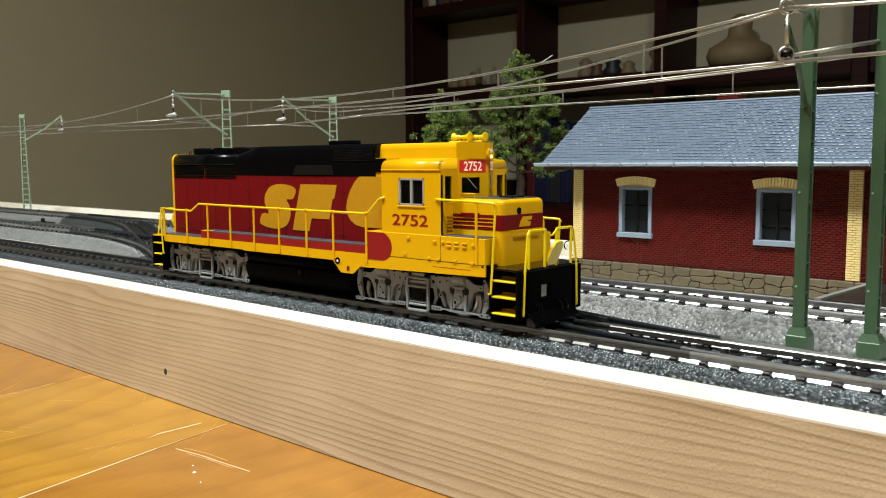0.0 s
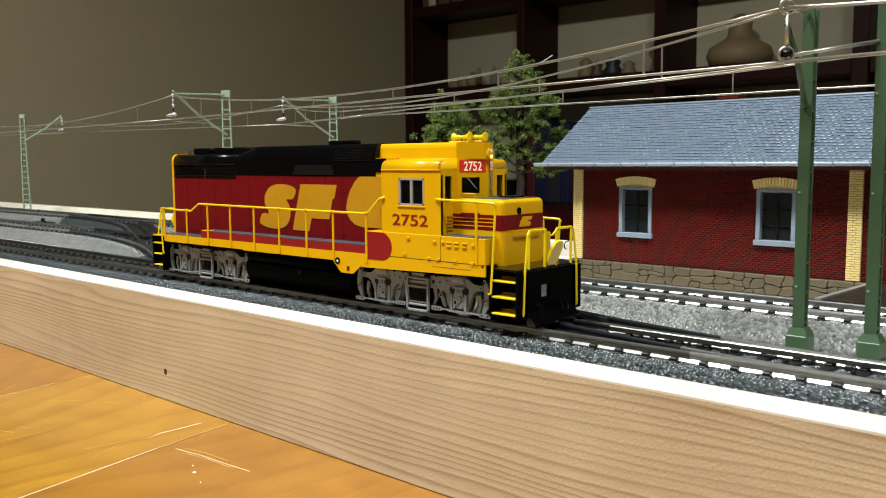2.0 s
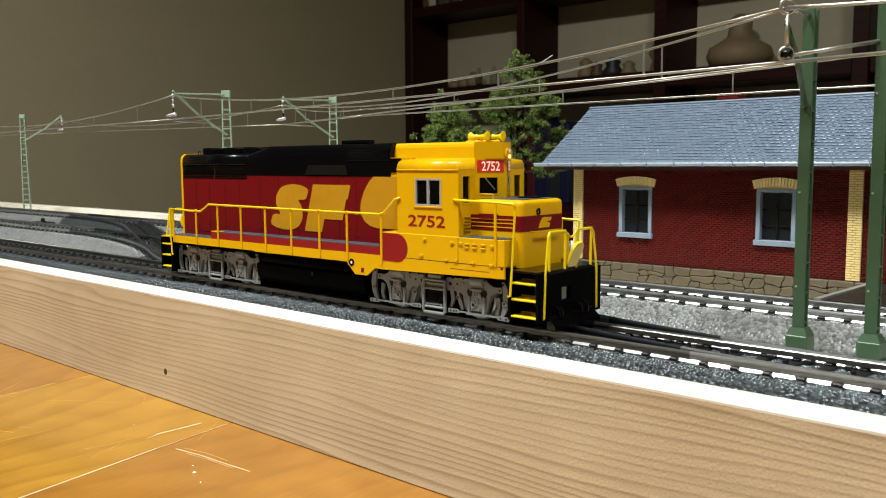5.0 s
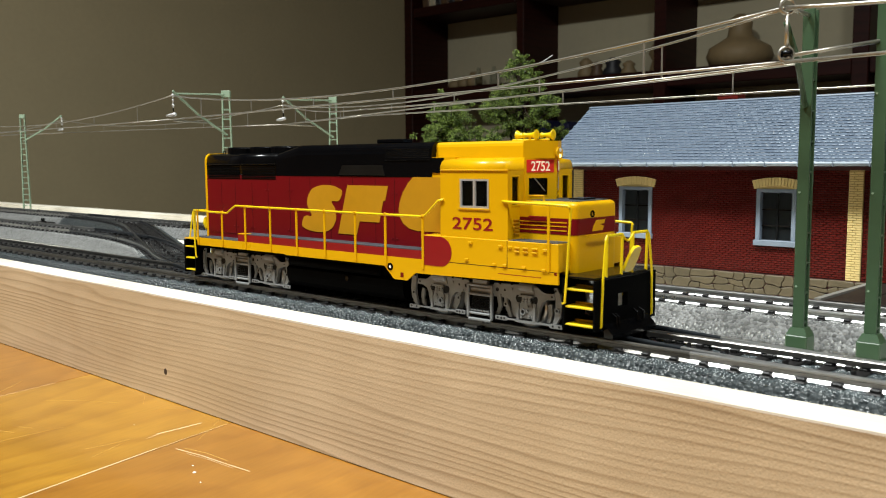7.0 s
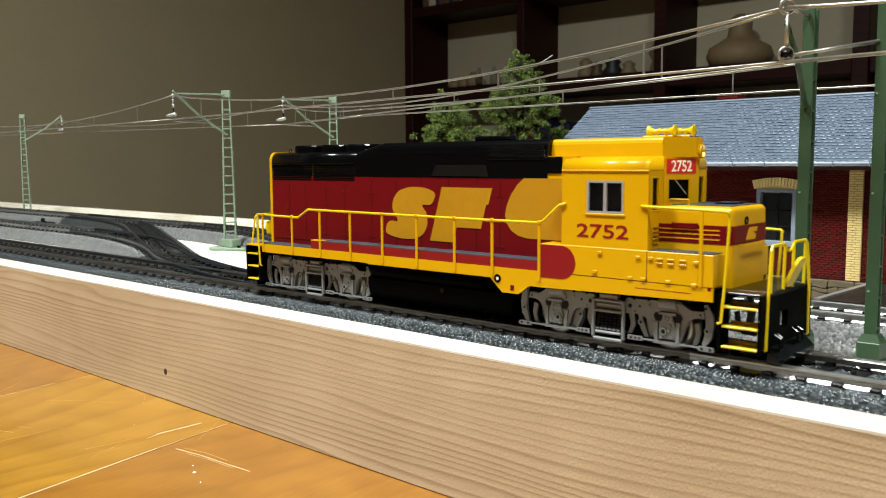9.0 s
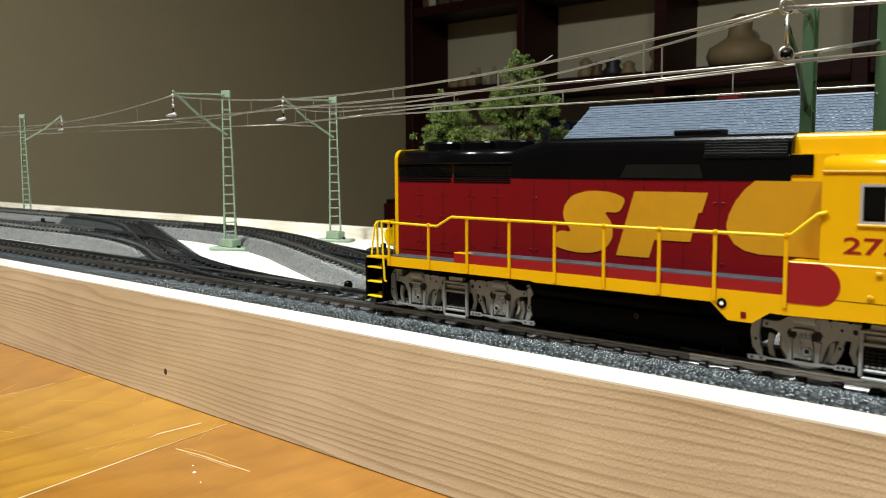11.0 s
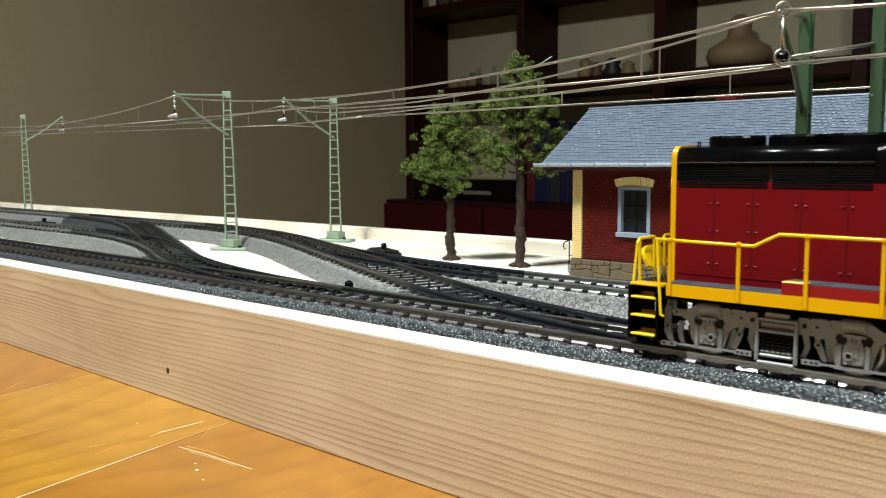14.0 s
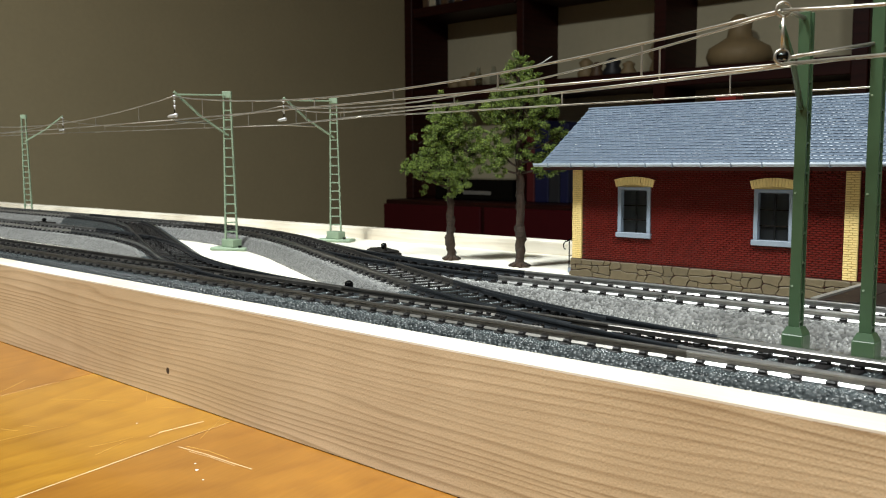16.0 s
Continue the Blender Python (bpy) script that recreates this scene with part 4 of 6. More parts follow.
# ---- switch lanterns and levers ----
def lantern(x, y, rz):
    b = thing("switch_lever", x, y, 0, "black switch lever box with round lantern on the roadbed", "switch lever", "switch levers", rz=rz)
    bm = fresh()
    prism(bm, [(-16, 0), (16, 0), (13, 3.2), (-13, 3.8)], "y", -6, 6)
    part("box", bm, "sleeper", b)
    part("lid", boxes((-12.5, 12.5, -5, 5, 3.6, 4.6), bevel=0.3), "sleeper", b)
    part("lantern", lathe(fresh(), (0, 0, 4.5), (0, 0, 1), [(0, 0.7), (0.4, 1.1), (1.0, 1.6), (2.0, 1.85), (3.0, 1.6), (3.6, 0.9), (3.8, 0.2)], 14), "black", b, "round black lantern", True)
    part("lever", tube(fresh(), [(2, 0, 4.8), (7, -2, 5.6), (11, -2.5, 5.2)], 0.6, 6), "black", b)
    return b


lantern(-257, 31, 0)
lantern(-500, 62, -A24)
lantern(-362, 152, -A24)
lantern(-770, 128, 0)


# ---- trees ----
def tree(x, y, height, crown, seed, label):
    """Tapered crooked trunk, limbs to each clump, and clumps of small flock leaves. crown: (dx, dy, z, radius)."""
    rng = np.random.default_rng(seed)
    t = thing("tree", x, y, 0, label, "tree", "model trees")
    bm = fresh()
    pts = [(0, 0, 0)]
    n = 36
    px = py = 0.0
    for i in range(1, n + 1):
        px += rng.uniform(-0.48, 0.48)
        py += rng.uniform(-0.48, 0.48)
        pts.append((px, py, height * 0.93 * i / n))
    prev = None
    seg = 10
    for i, p in enumerate(pts):
        r = 2.65 * (1 - 0.66 * i / n) * rng.uniform(0.84, 1.18) + (1.4 if i == 0 else 0)
        ring = [bm.verts.new((p[0] + math.cos(2 * math.pi * k / seg) * r * rng.uniform(0.66, 1.34), p[1] + math.sin(2 * math.pi * k / seg) * r * rng.uniform(0.66, 1.34), p[2])) for k in range(seg)]
        if prev:
            for k in range(seg):
                bm.faces.new((prev[k], prev[(k + 1) % seg], ring[(k + 1) % seg], ring[k]))
        prev = ring
    bm.faces.new(prev)
    for k in range(7):
        a = 2 * math.pi * k / 7 + rng.uniform(-0.2, 0.2)
        tube(bm, [(0, 0, 3.0), (math.cos(a) * 3.4, math.sin(a) * 3.4, 1.3), (math.cos(a) * rng.uniform(4.6, 6.4), math.sin(a) * rng.uniform(4.6, 6.4), 0.2)], 1.0, 5)
    part("trunk", bm, "bark", t, "dark brown crooked trunk", True)
    bm = fresh()
    for dx, dy, z, r in crown:
        i = max(1, min(n - 1, int(n * (z - r * 0.8) / (height * 0.93))))
        a = Vector(pts[i])
        b = Vector((dx, dy, z))
        mid = (a + b) / 2 + Vector((rng.uniform(-2, 2), rng.uniform(-2, 2), -1.5))
        tube(bm, [a, mid, b], 0.55, 5)
        for _ in range(6):
            e = b + Vector(rng.uniform(-1, 1, 3)) * r * 0.95
            tube(bm, [b.lerp(mid, 0.3), b.lerp(e, 0.6) + Vector(rng.uniform(-1, 1, 3)), e], 0.22, 4)
    part("branchwork", bm, "bark", t, "thin dark twigs")
    verts, faces = [], []
    for dx, dy, z, r in crown:
        subs = [(Vector((dx, dy, z)) + Vector(rng.normal(0, 0.6, 3)) * r, r * rng.uniform(0.08, 0.26)) for _ in range(int(24 + r * 2.8))]
        for c, sr in subs:
            for _ in range(int(26 + sr * 52)):
                v = rng.normal(0, 1, 3)
                v = v / np.linalg.norm(v) * sr * rng.uniform(0.3, 1.75)
                p = np.array(c) + v * (1, 1, 0.8)
                u = rng.normal(0, 1, 3)
                u = u / np.linalg.norm(u)
                w = np.cross(u, rng.normal(0, 1, 3))
                w = w / np.linalg.norm(w)
                s = rng.uniform(0.28, 0.78)
                k = len(verts)
                verts += [p - u * s, p + w * s * 0.42, p + u * s, p - w * s * 0.42 + np.cross(u, w) * s * 0.3]
                faces.append((k, k + 1, k + 2, k + 3))
    me = bpy.data.meshes.new("crown")
    me.from_pydata([tuple(v / 1000) for v in verts], [], faces)
    me.materials.append(MAT["leaf"])
    ob = new("crown", me)
    ob.parent = t
    tagged(ob, "loose green foam leaf clumps with gaps")
    return t


# (along the picture plane the crown spreads in the direction (0.74, 0.67))
def fan_out(rows):
    return [(u * 0.743 + v * -0.67, u * 0.67 + v * 0.743, z, r) for u, v, z, r in rows]


tree(-320, 165, 84, fan_out([(-1, 0, 76, 9), (-9, 2, 70, 8), (8, -2, 69, 9), (0, 4, 62, 9), (14, 2, 61, 7), (-15, -3, 58, 7), (-4, -5, 52, 8), (-22, 2, 52, 5), (6, 3, 51, 7), (18, -3, 66, 6), (-12, 4, 47, 6), (2, -3, 44, 6), (-6, 0, 82, 6)]), 3,
     "small model tree with dark trunk and airy green crown")
tall_tree = tree(-270.7, 163.7, 112, fan_out([(-2, 0, 104, 6), (2, 2, 100, 5), (-10, 0, 84, 8), (2, -3, 86, 9), (12, 2, 84, 7), (-15, 3, 80, 6), (8, -2, 76, 7), (-6, 2, 72, 7), (-10, -2, 60, 7), (3, 3, 62, 6), (20, 0, 68, 6), (12, -2, 55, 7), (-1, 2, 92, 6), (18, 2, 60, 5), (-13, 0, 54, 5)]), 7,
     "taller model tree with dark trunk and sparse green crown")
part("bare_twig", tube(fresh(), [(0, 0, 100), (4.2, 3.8, 104), (8.6, 7.8, 106.4), (12.2, 11.0, 109.6)], 0.35, 5), "edge_grey", tall_tree, "bare pale twig")


# ---- bookcase and what stands on it ----
case = thing("bookcase", -1100, 2130, FLOOR_Z, "dark mahogany bookcase with beige back panels", "bookcase")


def bk(name, x0, x1, y0, y1, z0, z1, material, label="", bevel=2.0):
    return part(name, boxes((x0 + 1100, x1 + 1100, y0 - 2130, y1 - 2130, z0 - FLOOR_Z, z1 - FLOOR_Z), bevel=bevel), material, case, label)


UPR = [(-2180, -2125), (-1668, -1640), (-1190, -1154), (-668, -630), (-150, -112), (360, 398)]
for a, b in UPR:
    bk("upright", a, b, 2000, 2260, -75, 1500, "mahogany")
bk("back_panel", -2180, 398, 2190, 2210, -75, 1500, "back_panel", "beige back panel")
for (a, _), (_, b) in zip(UPR, UPR[1:]):
    for z in (258, 552, 1010, 1460):
        bk("shelf", a + 57 if a < -2000 else a + 39, b - 39, 2006, 2188, z, z + (32 if z > 300 else 46), "mahogany")
bk("base_cabinet", -2245, 398, 1900, 2270, -783, -76, "mahogany", "dark red base cabinet", 4)
for i in range(5):
    bk("cabinet_door", -2235 + i * 525, -1725 + i * 525, 1888, 1899, -770, -90, "cabinet_red", "plain dark red door", 3)

rng_b = random.Random(11)
BOOKS = [("book_dark", 0), ("book_cream", 1), ("book_blue", 2), ("book_red", 3), ("book_brown", 4)]


def book(x, z, w, h, m):
    b = thing("book", x, 2098, z, {"book_dark": "dark bound book on a shelf", "book_cream": "cream bound book on a shelf", "book_blue": "blue bound book on a shelf", "book_red": "red bound book on a shelf", "book_brown": "brown bound book on a shelf"}[m], "book", "shelved books")
    part("cover", boxes((0, w, -85, 83, 0, h), bevel=2.5), m, b)
    part("pages", boxes((3, w - 3, -80, 87, 4, h + 0.0 - 4)), "white", b)
    return b


x = -2085
while x < -1500:
    w = rng_b.uniform(18, 42)
    if -1670 < x + w and x < -1636:
        x = -1636
        continue
    book(x, 584.2, w, rng_b.uniform(170, 230), BOOKS[rng_b.choice((0, 1, 1, 4, 2, 0))][0])
    x += w + 1.5
for x, w, h, m in ((-1636, 30, 200, "book_red"), (-1604, 52, 215, "book_blue"), (-1550, 40, 190, "book_dark"), (-1508, 30, 205, "book_blue")):
    book(x, -75.8, w, h + 40, m)


def pot(x, y, z, prof, material, label, name):
    t = thing(name, x, y, z, label, name.replace("_", " "))
    part("body", lathe(fresh(), (0, 0, 0), (0, 0, 1), prof, 28), material, t, "", True)
    return t


gourd = pot(-985, 2098, 304.2, [(0, 60), (5, 78), (28, 88), (52, 80), (68, 52), (80, 34), (100, 30), (118, 32), (130, 24), (140, 12)], "clay", "buff clay gourd-shaped jar on a shelf", "jar")
pot(-1235, 2120, 304.2, [(0, 26), (10, 30), (40, 20), (60, 32), (80, 24), (95, 14), (120, 20), (125, 4)], "clay", "small clay figure-like jar on a shelf", "small_jar")
for i, (x, r, h) in enumerate(((-1330, 22, 46), (-1385, 28, 60), (-1440, 20, 52), (-1480, 24, 66))):
    pot(x, 2110, 304.2, [(0, r), (h * 0.3, r * 1.1), (h * 0.6, r * 0.7), (h * 0.8, r * 0.9), (h, r * 0.3)], ("clay", "book_dark", "book_brown", "clay")[i], "small dark curio on a shelf", "curio")
for x in (-1905, -1838):
    pot(x, 2100, 304.2, [(0, 13), (2, 14), (40, 14), (52, 8), (66, 6), (68, 7)], "glass_bottle", "small glass bottle on a shelf", "bottle")
for x, h in ((-1985, 46), (-1945, 58), (-2030, 40)):
    pot(x, 2120, 304.2, [(0, 20), (h * 0.5, 26), (h, 10)], "clay", "small rounded clay pot on a shelf", "pot")
box_tv = thing("black_case", -1830, 2080, -75.8, "flat black case with grey strip on the cabinet", "case")
part("body", boxes((-190, 150, -80, 120, 0, 70), bevel=3), "black", box_tv)
part("strip", boxes((-60, 60, -82, -80.2, 20, 32)), "edge_grey", box_tv)


# ---- locomotive (its own space: x forward, z = 0 on the rail head) ----
loco = thing("locomotive", -230, 0, RAIL, "yellow, red and black diesel locomotive model with yellow handrails", "locomotive")


def text_mesh(body, size, depth, material, name, m, bold=0.0):
    """Lettering from the built-in font, set in place by the matrix m (millimetres)."""
    cu = bpy.data.curves.new(name, "FONT")
    cu.body, cu.size, cu.extrude, cu.offset = body, size, depth, bold
    cu.align_x, cu.align_y = "CENTER", "CENTER"
    ob = bpy.data.objects.new(name, cu)
    scene.collection.objects.link(ob)
    dg = bpy.context.evaluated_depsgraph_get()
    me = bpy.data.meshes.new_from_object(ob.evaluated_get(dg))
    bpy.data.objects.remove(ob)
    me.transform(Matrix.Scale(0.001, 4) @ m)
    me.materials.clear()
    me.materials.append(MAT[material])
    return me


def shell(bm, half, x0, x1, cap0=True, cap1=True):
    """A body drawn along x from a half outline of (y, z), mirrored."""
    pts = half + [(-y, z) for y, z in reversed(half) if y]
    return prism(bm, pts, "x", x0, x1)


def arc(cy, cz, r, a0, a1, n=6):
    return [(cy + r * math.cos(radians(a0 + (a1 - a0) * i / n)), cz + r * math.sin(radians(a0 + (a1 - a0) * i / n))) for i in range(n + 1)]


def rounded(pts, times=2):
    """A closed outline with its corners cut round."""
    for _ in range(times):
        out = []
        for (ax, az), (bx, bz) in zip(pts, pts[1:] + pts[:1]):
            out += [(ax * 0.8 + bx * 0.2, az * 0.8 + bz * 0.2), (ax * 0.2 + bx * 0.8, az * 0.2 + bz * 0.8)]
        pts = out
    return pts


def build_hood():
    bm = fresh()
    shell(bm, [(11.45, 15.8), (11.45, 40.6)], -82.9, 44)
    hood = part("hood", bm, "red", loco, "dark red long hood with door panels")
    # black upper body: low radiator section, slope, high central section
    bm = fresh()
    low = [(11.4, 38.75)] + [(11.4, 44.7)] + arc(8.6, 45.6, 2.8, 0, 80, 5) + [(4, 48.6), (0, 48.7)]
    high = [(11.55, 40.55), (11.55, 47.6)] + arc(8.4, 48.0, 2.9, 5, 80, 5) + [(4, 51.0), (0, 51.1)]
    shell(bm, low, -82.9, -38.5)
    roof_low = part("radiator_hood", bm, "black", loco, "glossy black radiator hood", True)
    bm = fresh()
    n = len(low)
    start = [(11.5, 40.55)] + low[1:]
    lo = start + [(-y, z) for y, z in reversed(start) if y]
    hi = high + [(-y, z) for y, z in reversed(high) if y]
    ra = [bm.verts.new((-39.5, y, z)) for y, z in lo]
    rb = [bm.verts.new((-28.0, y, z)) for y, z in hi]
    rc = [bm.verts.new((35.2, y, z)) for y, z in hi]
    k = len(lo)
    for a, b in ((ra, rb), (rb, rc)):
        for i in range(k):
            bm.faces.new((a[i], a[(i + 1) % k], b[(i + 1) % k], b[i]))
    bm.faces.new(ra)
    bm.faces.new(rc[::-1])
    part("dynamic_brake_hood", bm, "black", loco, "glossy black raised roof section")
    bm = fresh()
    shell(bm, [(11.3, 40.5), (11.3, 46.4)], 35.0, 44.2)
    part("hood_end", bm, "yellow", loco)
    # radiator louvres and ledges
    for s in (-1, 1):
        for seg0, seg1 in ((-82.2, -61.3), (-60.3, -39.8)):
            for i in range(9):
                z = 39.2 + i * 0.58
                part("louvre", boxes((seg0, seg1, min(s * 11.3, s * 11.6), max(s * 11.3, s * 11.6), z, z + 0.42), bevel=0.08), "satin_black", roof_low)
        part("ledge", boxes((-82.6, -39.6, min(s * 11.2, s * 12.0), max(s * 11.2, s * 12.0), 44.5, 44.95), bevel=0.12), "black", roof_low)
        # brake grid recess and ribbed shield on the raised section
        bm = fresh()
        prism(bm, [(-6, 41.0), (15.5, 41.0), (14.5, 44.2), (-4.2, 44.2)], "y", s * 11.5, s * 11.8)
        part("grid_panel", bm, "grid_dark", loco, "matt dark grey brake grid panel")
        shield = part("ribbed_shield", boxes((15.4, 34.9, min(s * 10.6, s * 11.85), max(s * 10.6, s * 11.85), 45.6, 46.2), bevel=0.1), "black", loco)
        for i in range(5):
            part("rib", boxes((15.8, 34.5, min(s * 10.6, s * 11.95), max(s * 10.6, s * 11.95), 46.3 + i * 0.6, 46.75 + i * 0.6), bevel=0.1), "black", shield)
        # yellow sweep that runs into the cab
        bm = fresh()
        sweep = [(44.0, 40.6), (44.0, 24.6), (29, 24.6), (25.6, 25.2), (23.2, 26.6), (21.7, 28.6), (21.3, 30.6), (21.8, 33), (23.2, 36), (25.4, 38.8), (27.6, 40.6)]
        prism(bm, sweep, "y", s * 11.4, s * 11.6)
        part("hood_corner", boxes((35, 39.8, min(s * 11.2, s * 11.58), max(s * 11.2, s * 11.58), 41.9, 46.2)), "black", loco)
        part("yellow_sweep", bm, "emblem_yellow", loco, "rounded yellow paint sweep into the cab")
        # plain slanted emblem shapes in yellow
        bm = fresh()
        prism(bm, rounded([(-26.0, 23.6), (-24.4, 27.4), (-19.6, 27.0), (-22.6, 30.5), (-22.4, 33.6), (-19.8, 36.6), (-14.5, 37.8), (-8.5, 37.5), (-4.2, 36.0), (-6.0, 32.4), (-10.6, 32.6),
                   (-8.2, 30.0), (-7.7, 26.5), (-9.6, 23.6), (-13, 22.2), (-17.5, 21.9), (-22.5, 22.4)]), "y", s * 11.4, s * 11.62)
        part("emblem_shape", bm, "emblem_yellow", loco, "flat yellow emblem shape")
        bm = fresh()
        prism(bm, [(-6.8, 22.0), (-2.0, 37.8), (16.8, 37.8), (15.4, 33.2), (14.6, 33.2), (12.7, 26.4), (3.6, 26.4), (2.2, 22.0)], "y", s * 11.4, s * 11.62)
        part("emblem_shape", bm, "emblem_yellow", loco, "flat yellow emblem shape")
        # hood doors: shallow seams, hinges and latches
        for x in (-73.5, -64.5, -54, -44.5, -32, -21, -10.5, 0.5, 11, 19.5):
            part("door_seam", boxes((x - 0.07, x + 0.07, min(s * 11.4, s * 11.53), max(s * 11.4, s * 11.53), 19.5, 38 if x < -39 else 40)), "door_gap", hood)
            for z in (21.8, 29.4, 35.6):
                for dx in (-0.95, 0.95):
                    if x in (-21, -10.5, 0.5, 11) and z > 21 and z != 29.4:
                        continue
                    part("hinge", boxes((x + dx - 0.3, x + dx + 0.3, min(s * 11.3, s * 11.75), max(s * 11.3, s * 11.75), z - 0.16, z + 0.16), bevel=0.08), "emblem_yellow" if x > 22 or (-26 < x < 17 and 21 < z < 38) else "red", hood)
        part("lower_rib", boxes((-82, 44, min(s * 11.3, s * 11.6), max(s * 11.3, s * 11.6), 19.0, 19.25)), "red", hood)
    # yellow rear end
    bm = fresh()
    half = [(11.6, 15.8), (11.6, 45.0)] + arc(8.7, 45.8, 2.9, 0, 80, 5) + [(4, 48.85), (0, 48.95)]
    shell(bm, half, -84.2, -82.95)
    end = part("rear_end_panel", bm, "yellow", loco, "yellow rear end of the hood")
    part("headlight_housing", boxes((-86.0, -84.2, -2.6, 2.6, 42.5, 46.5), bevel=0.5), "yellow", end)
    for s in (-1, 1):
        bm = fresh()
        rod(bm, (-86.2, s * 1.25, 44.5), (-85.9, s * 1.25, 44.5), 0.9, 12)
        part("headlight", bm, "white", end)
        part("marker_board", boxes((-85.0, -84.2, s * 7.5 - 2.6, s * 7.5 + 2.6, 39.0, 41.6), bevel=0.2), "white", end)
    # fans and stack
    for x in (-72.5, -58.3, -45.5):
        bm = fresh()
        lathe(bm, (x, 0, 48.4), (0, 0, 1), [(0, 6.6), (2.0, 6.6), (2.5, 6.3), (2.55, 5.6), (1.9, 5.4), (1.7, 1.2), (2.1, 1.0), (2.15, 0.1)], 24)
        fan = part("cooling_fan", bm, "black", loco, "round black roof fan", False)
        for i in range(5):
            bm = fresh()
            box(bm, -5.5, 5.5, -0.12, 0.12, 2.1, 2.35)
            bmesh.ops.rotate(bm, verts=bm.verts, cent=(0, 0, 0), matrix=Matrix.Rotation(math.pi * i / 5, 3, "Z"))
            bmesh.ops.translate(bm, verts=bm.verts, vec=(x, 0, 48.4))
            part("grille_bar", bm, "black", fan)
    part("exhaust_hood", boxes((4, 16, -2.6, 2.6, 51.0, 52.3), bevel=0.3), "black", loco)
    for x in (-80.5,):
        bm = fresh()
        tube(bm, [(x, -4.5, 48.6 if x < -40 else 51.0), (x, -4.5, 49.6 if x < -40 else 51.9), (x, -3.2, 49.6 if x < -40 else 51.9), (x, -3.2, 48.6 if x < -40 else 51.0)], 0.18)
        part("lift_ring", bm, "black", loco)


def pane_frame(bm, x0, x1, z0, z1, y0, y1, w):
    for r in ((x0, x1, z0, z0 + w), (x0, x1, z1 - w, z1), (x0, x0 + w, z0, z1), (x1 - w, x1, z0, z1)):
        box(bm, r[0], r[1], y0, y1, r[2], r[3])


def holed_plate(x0, x1, z0, z1, hx0, hx1, hz0, hz1, y0, y1):
    """An upright plate with one rectangular opening through it, as one body."""
    bm = fresh()
    rims = [[bm.verts.new((x, y, z)) for x, z in loop] for y in (y0, y1) for loop in (((x0, z0), (x1, z0), (x1, z1), (x0, z1)), ((hx0, hz0), (hx1, hz0), (hx1, hz1), (hx0, hz1)))]
    for a, b in ((0, 1), (2, 3), (0, 2), (1, 3)):
        for k in range(4):
            m = (k + 1) % 4
            bm.faces.new((rims[a][k], rims[a][m], rims[b][m], rims[b][k]))
    return bm


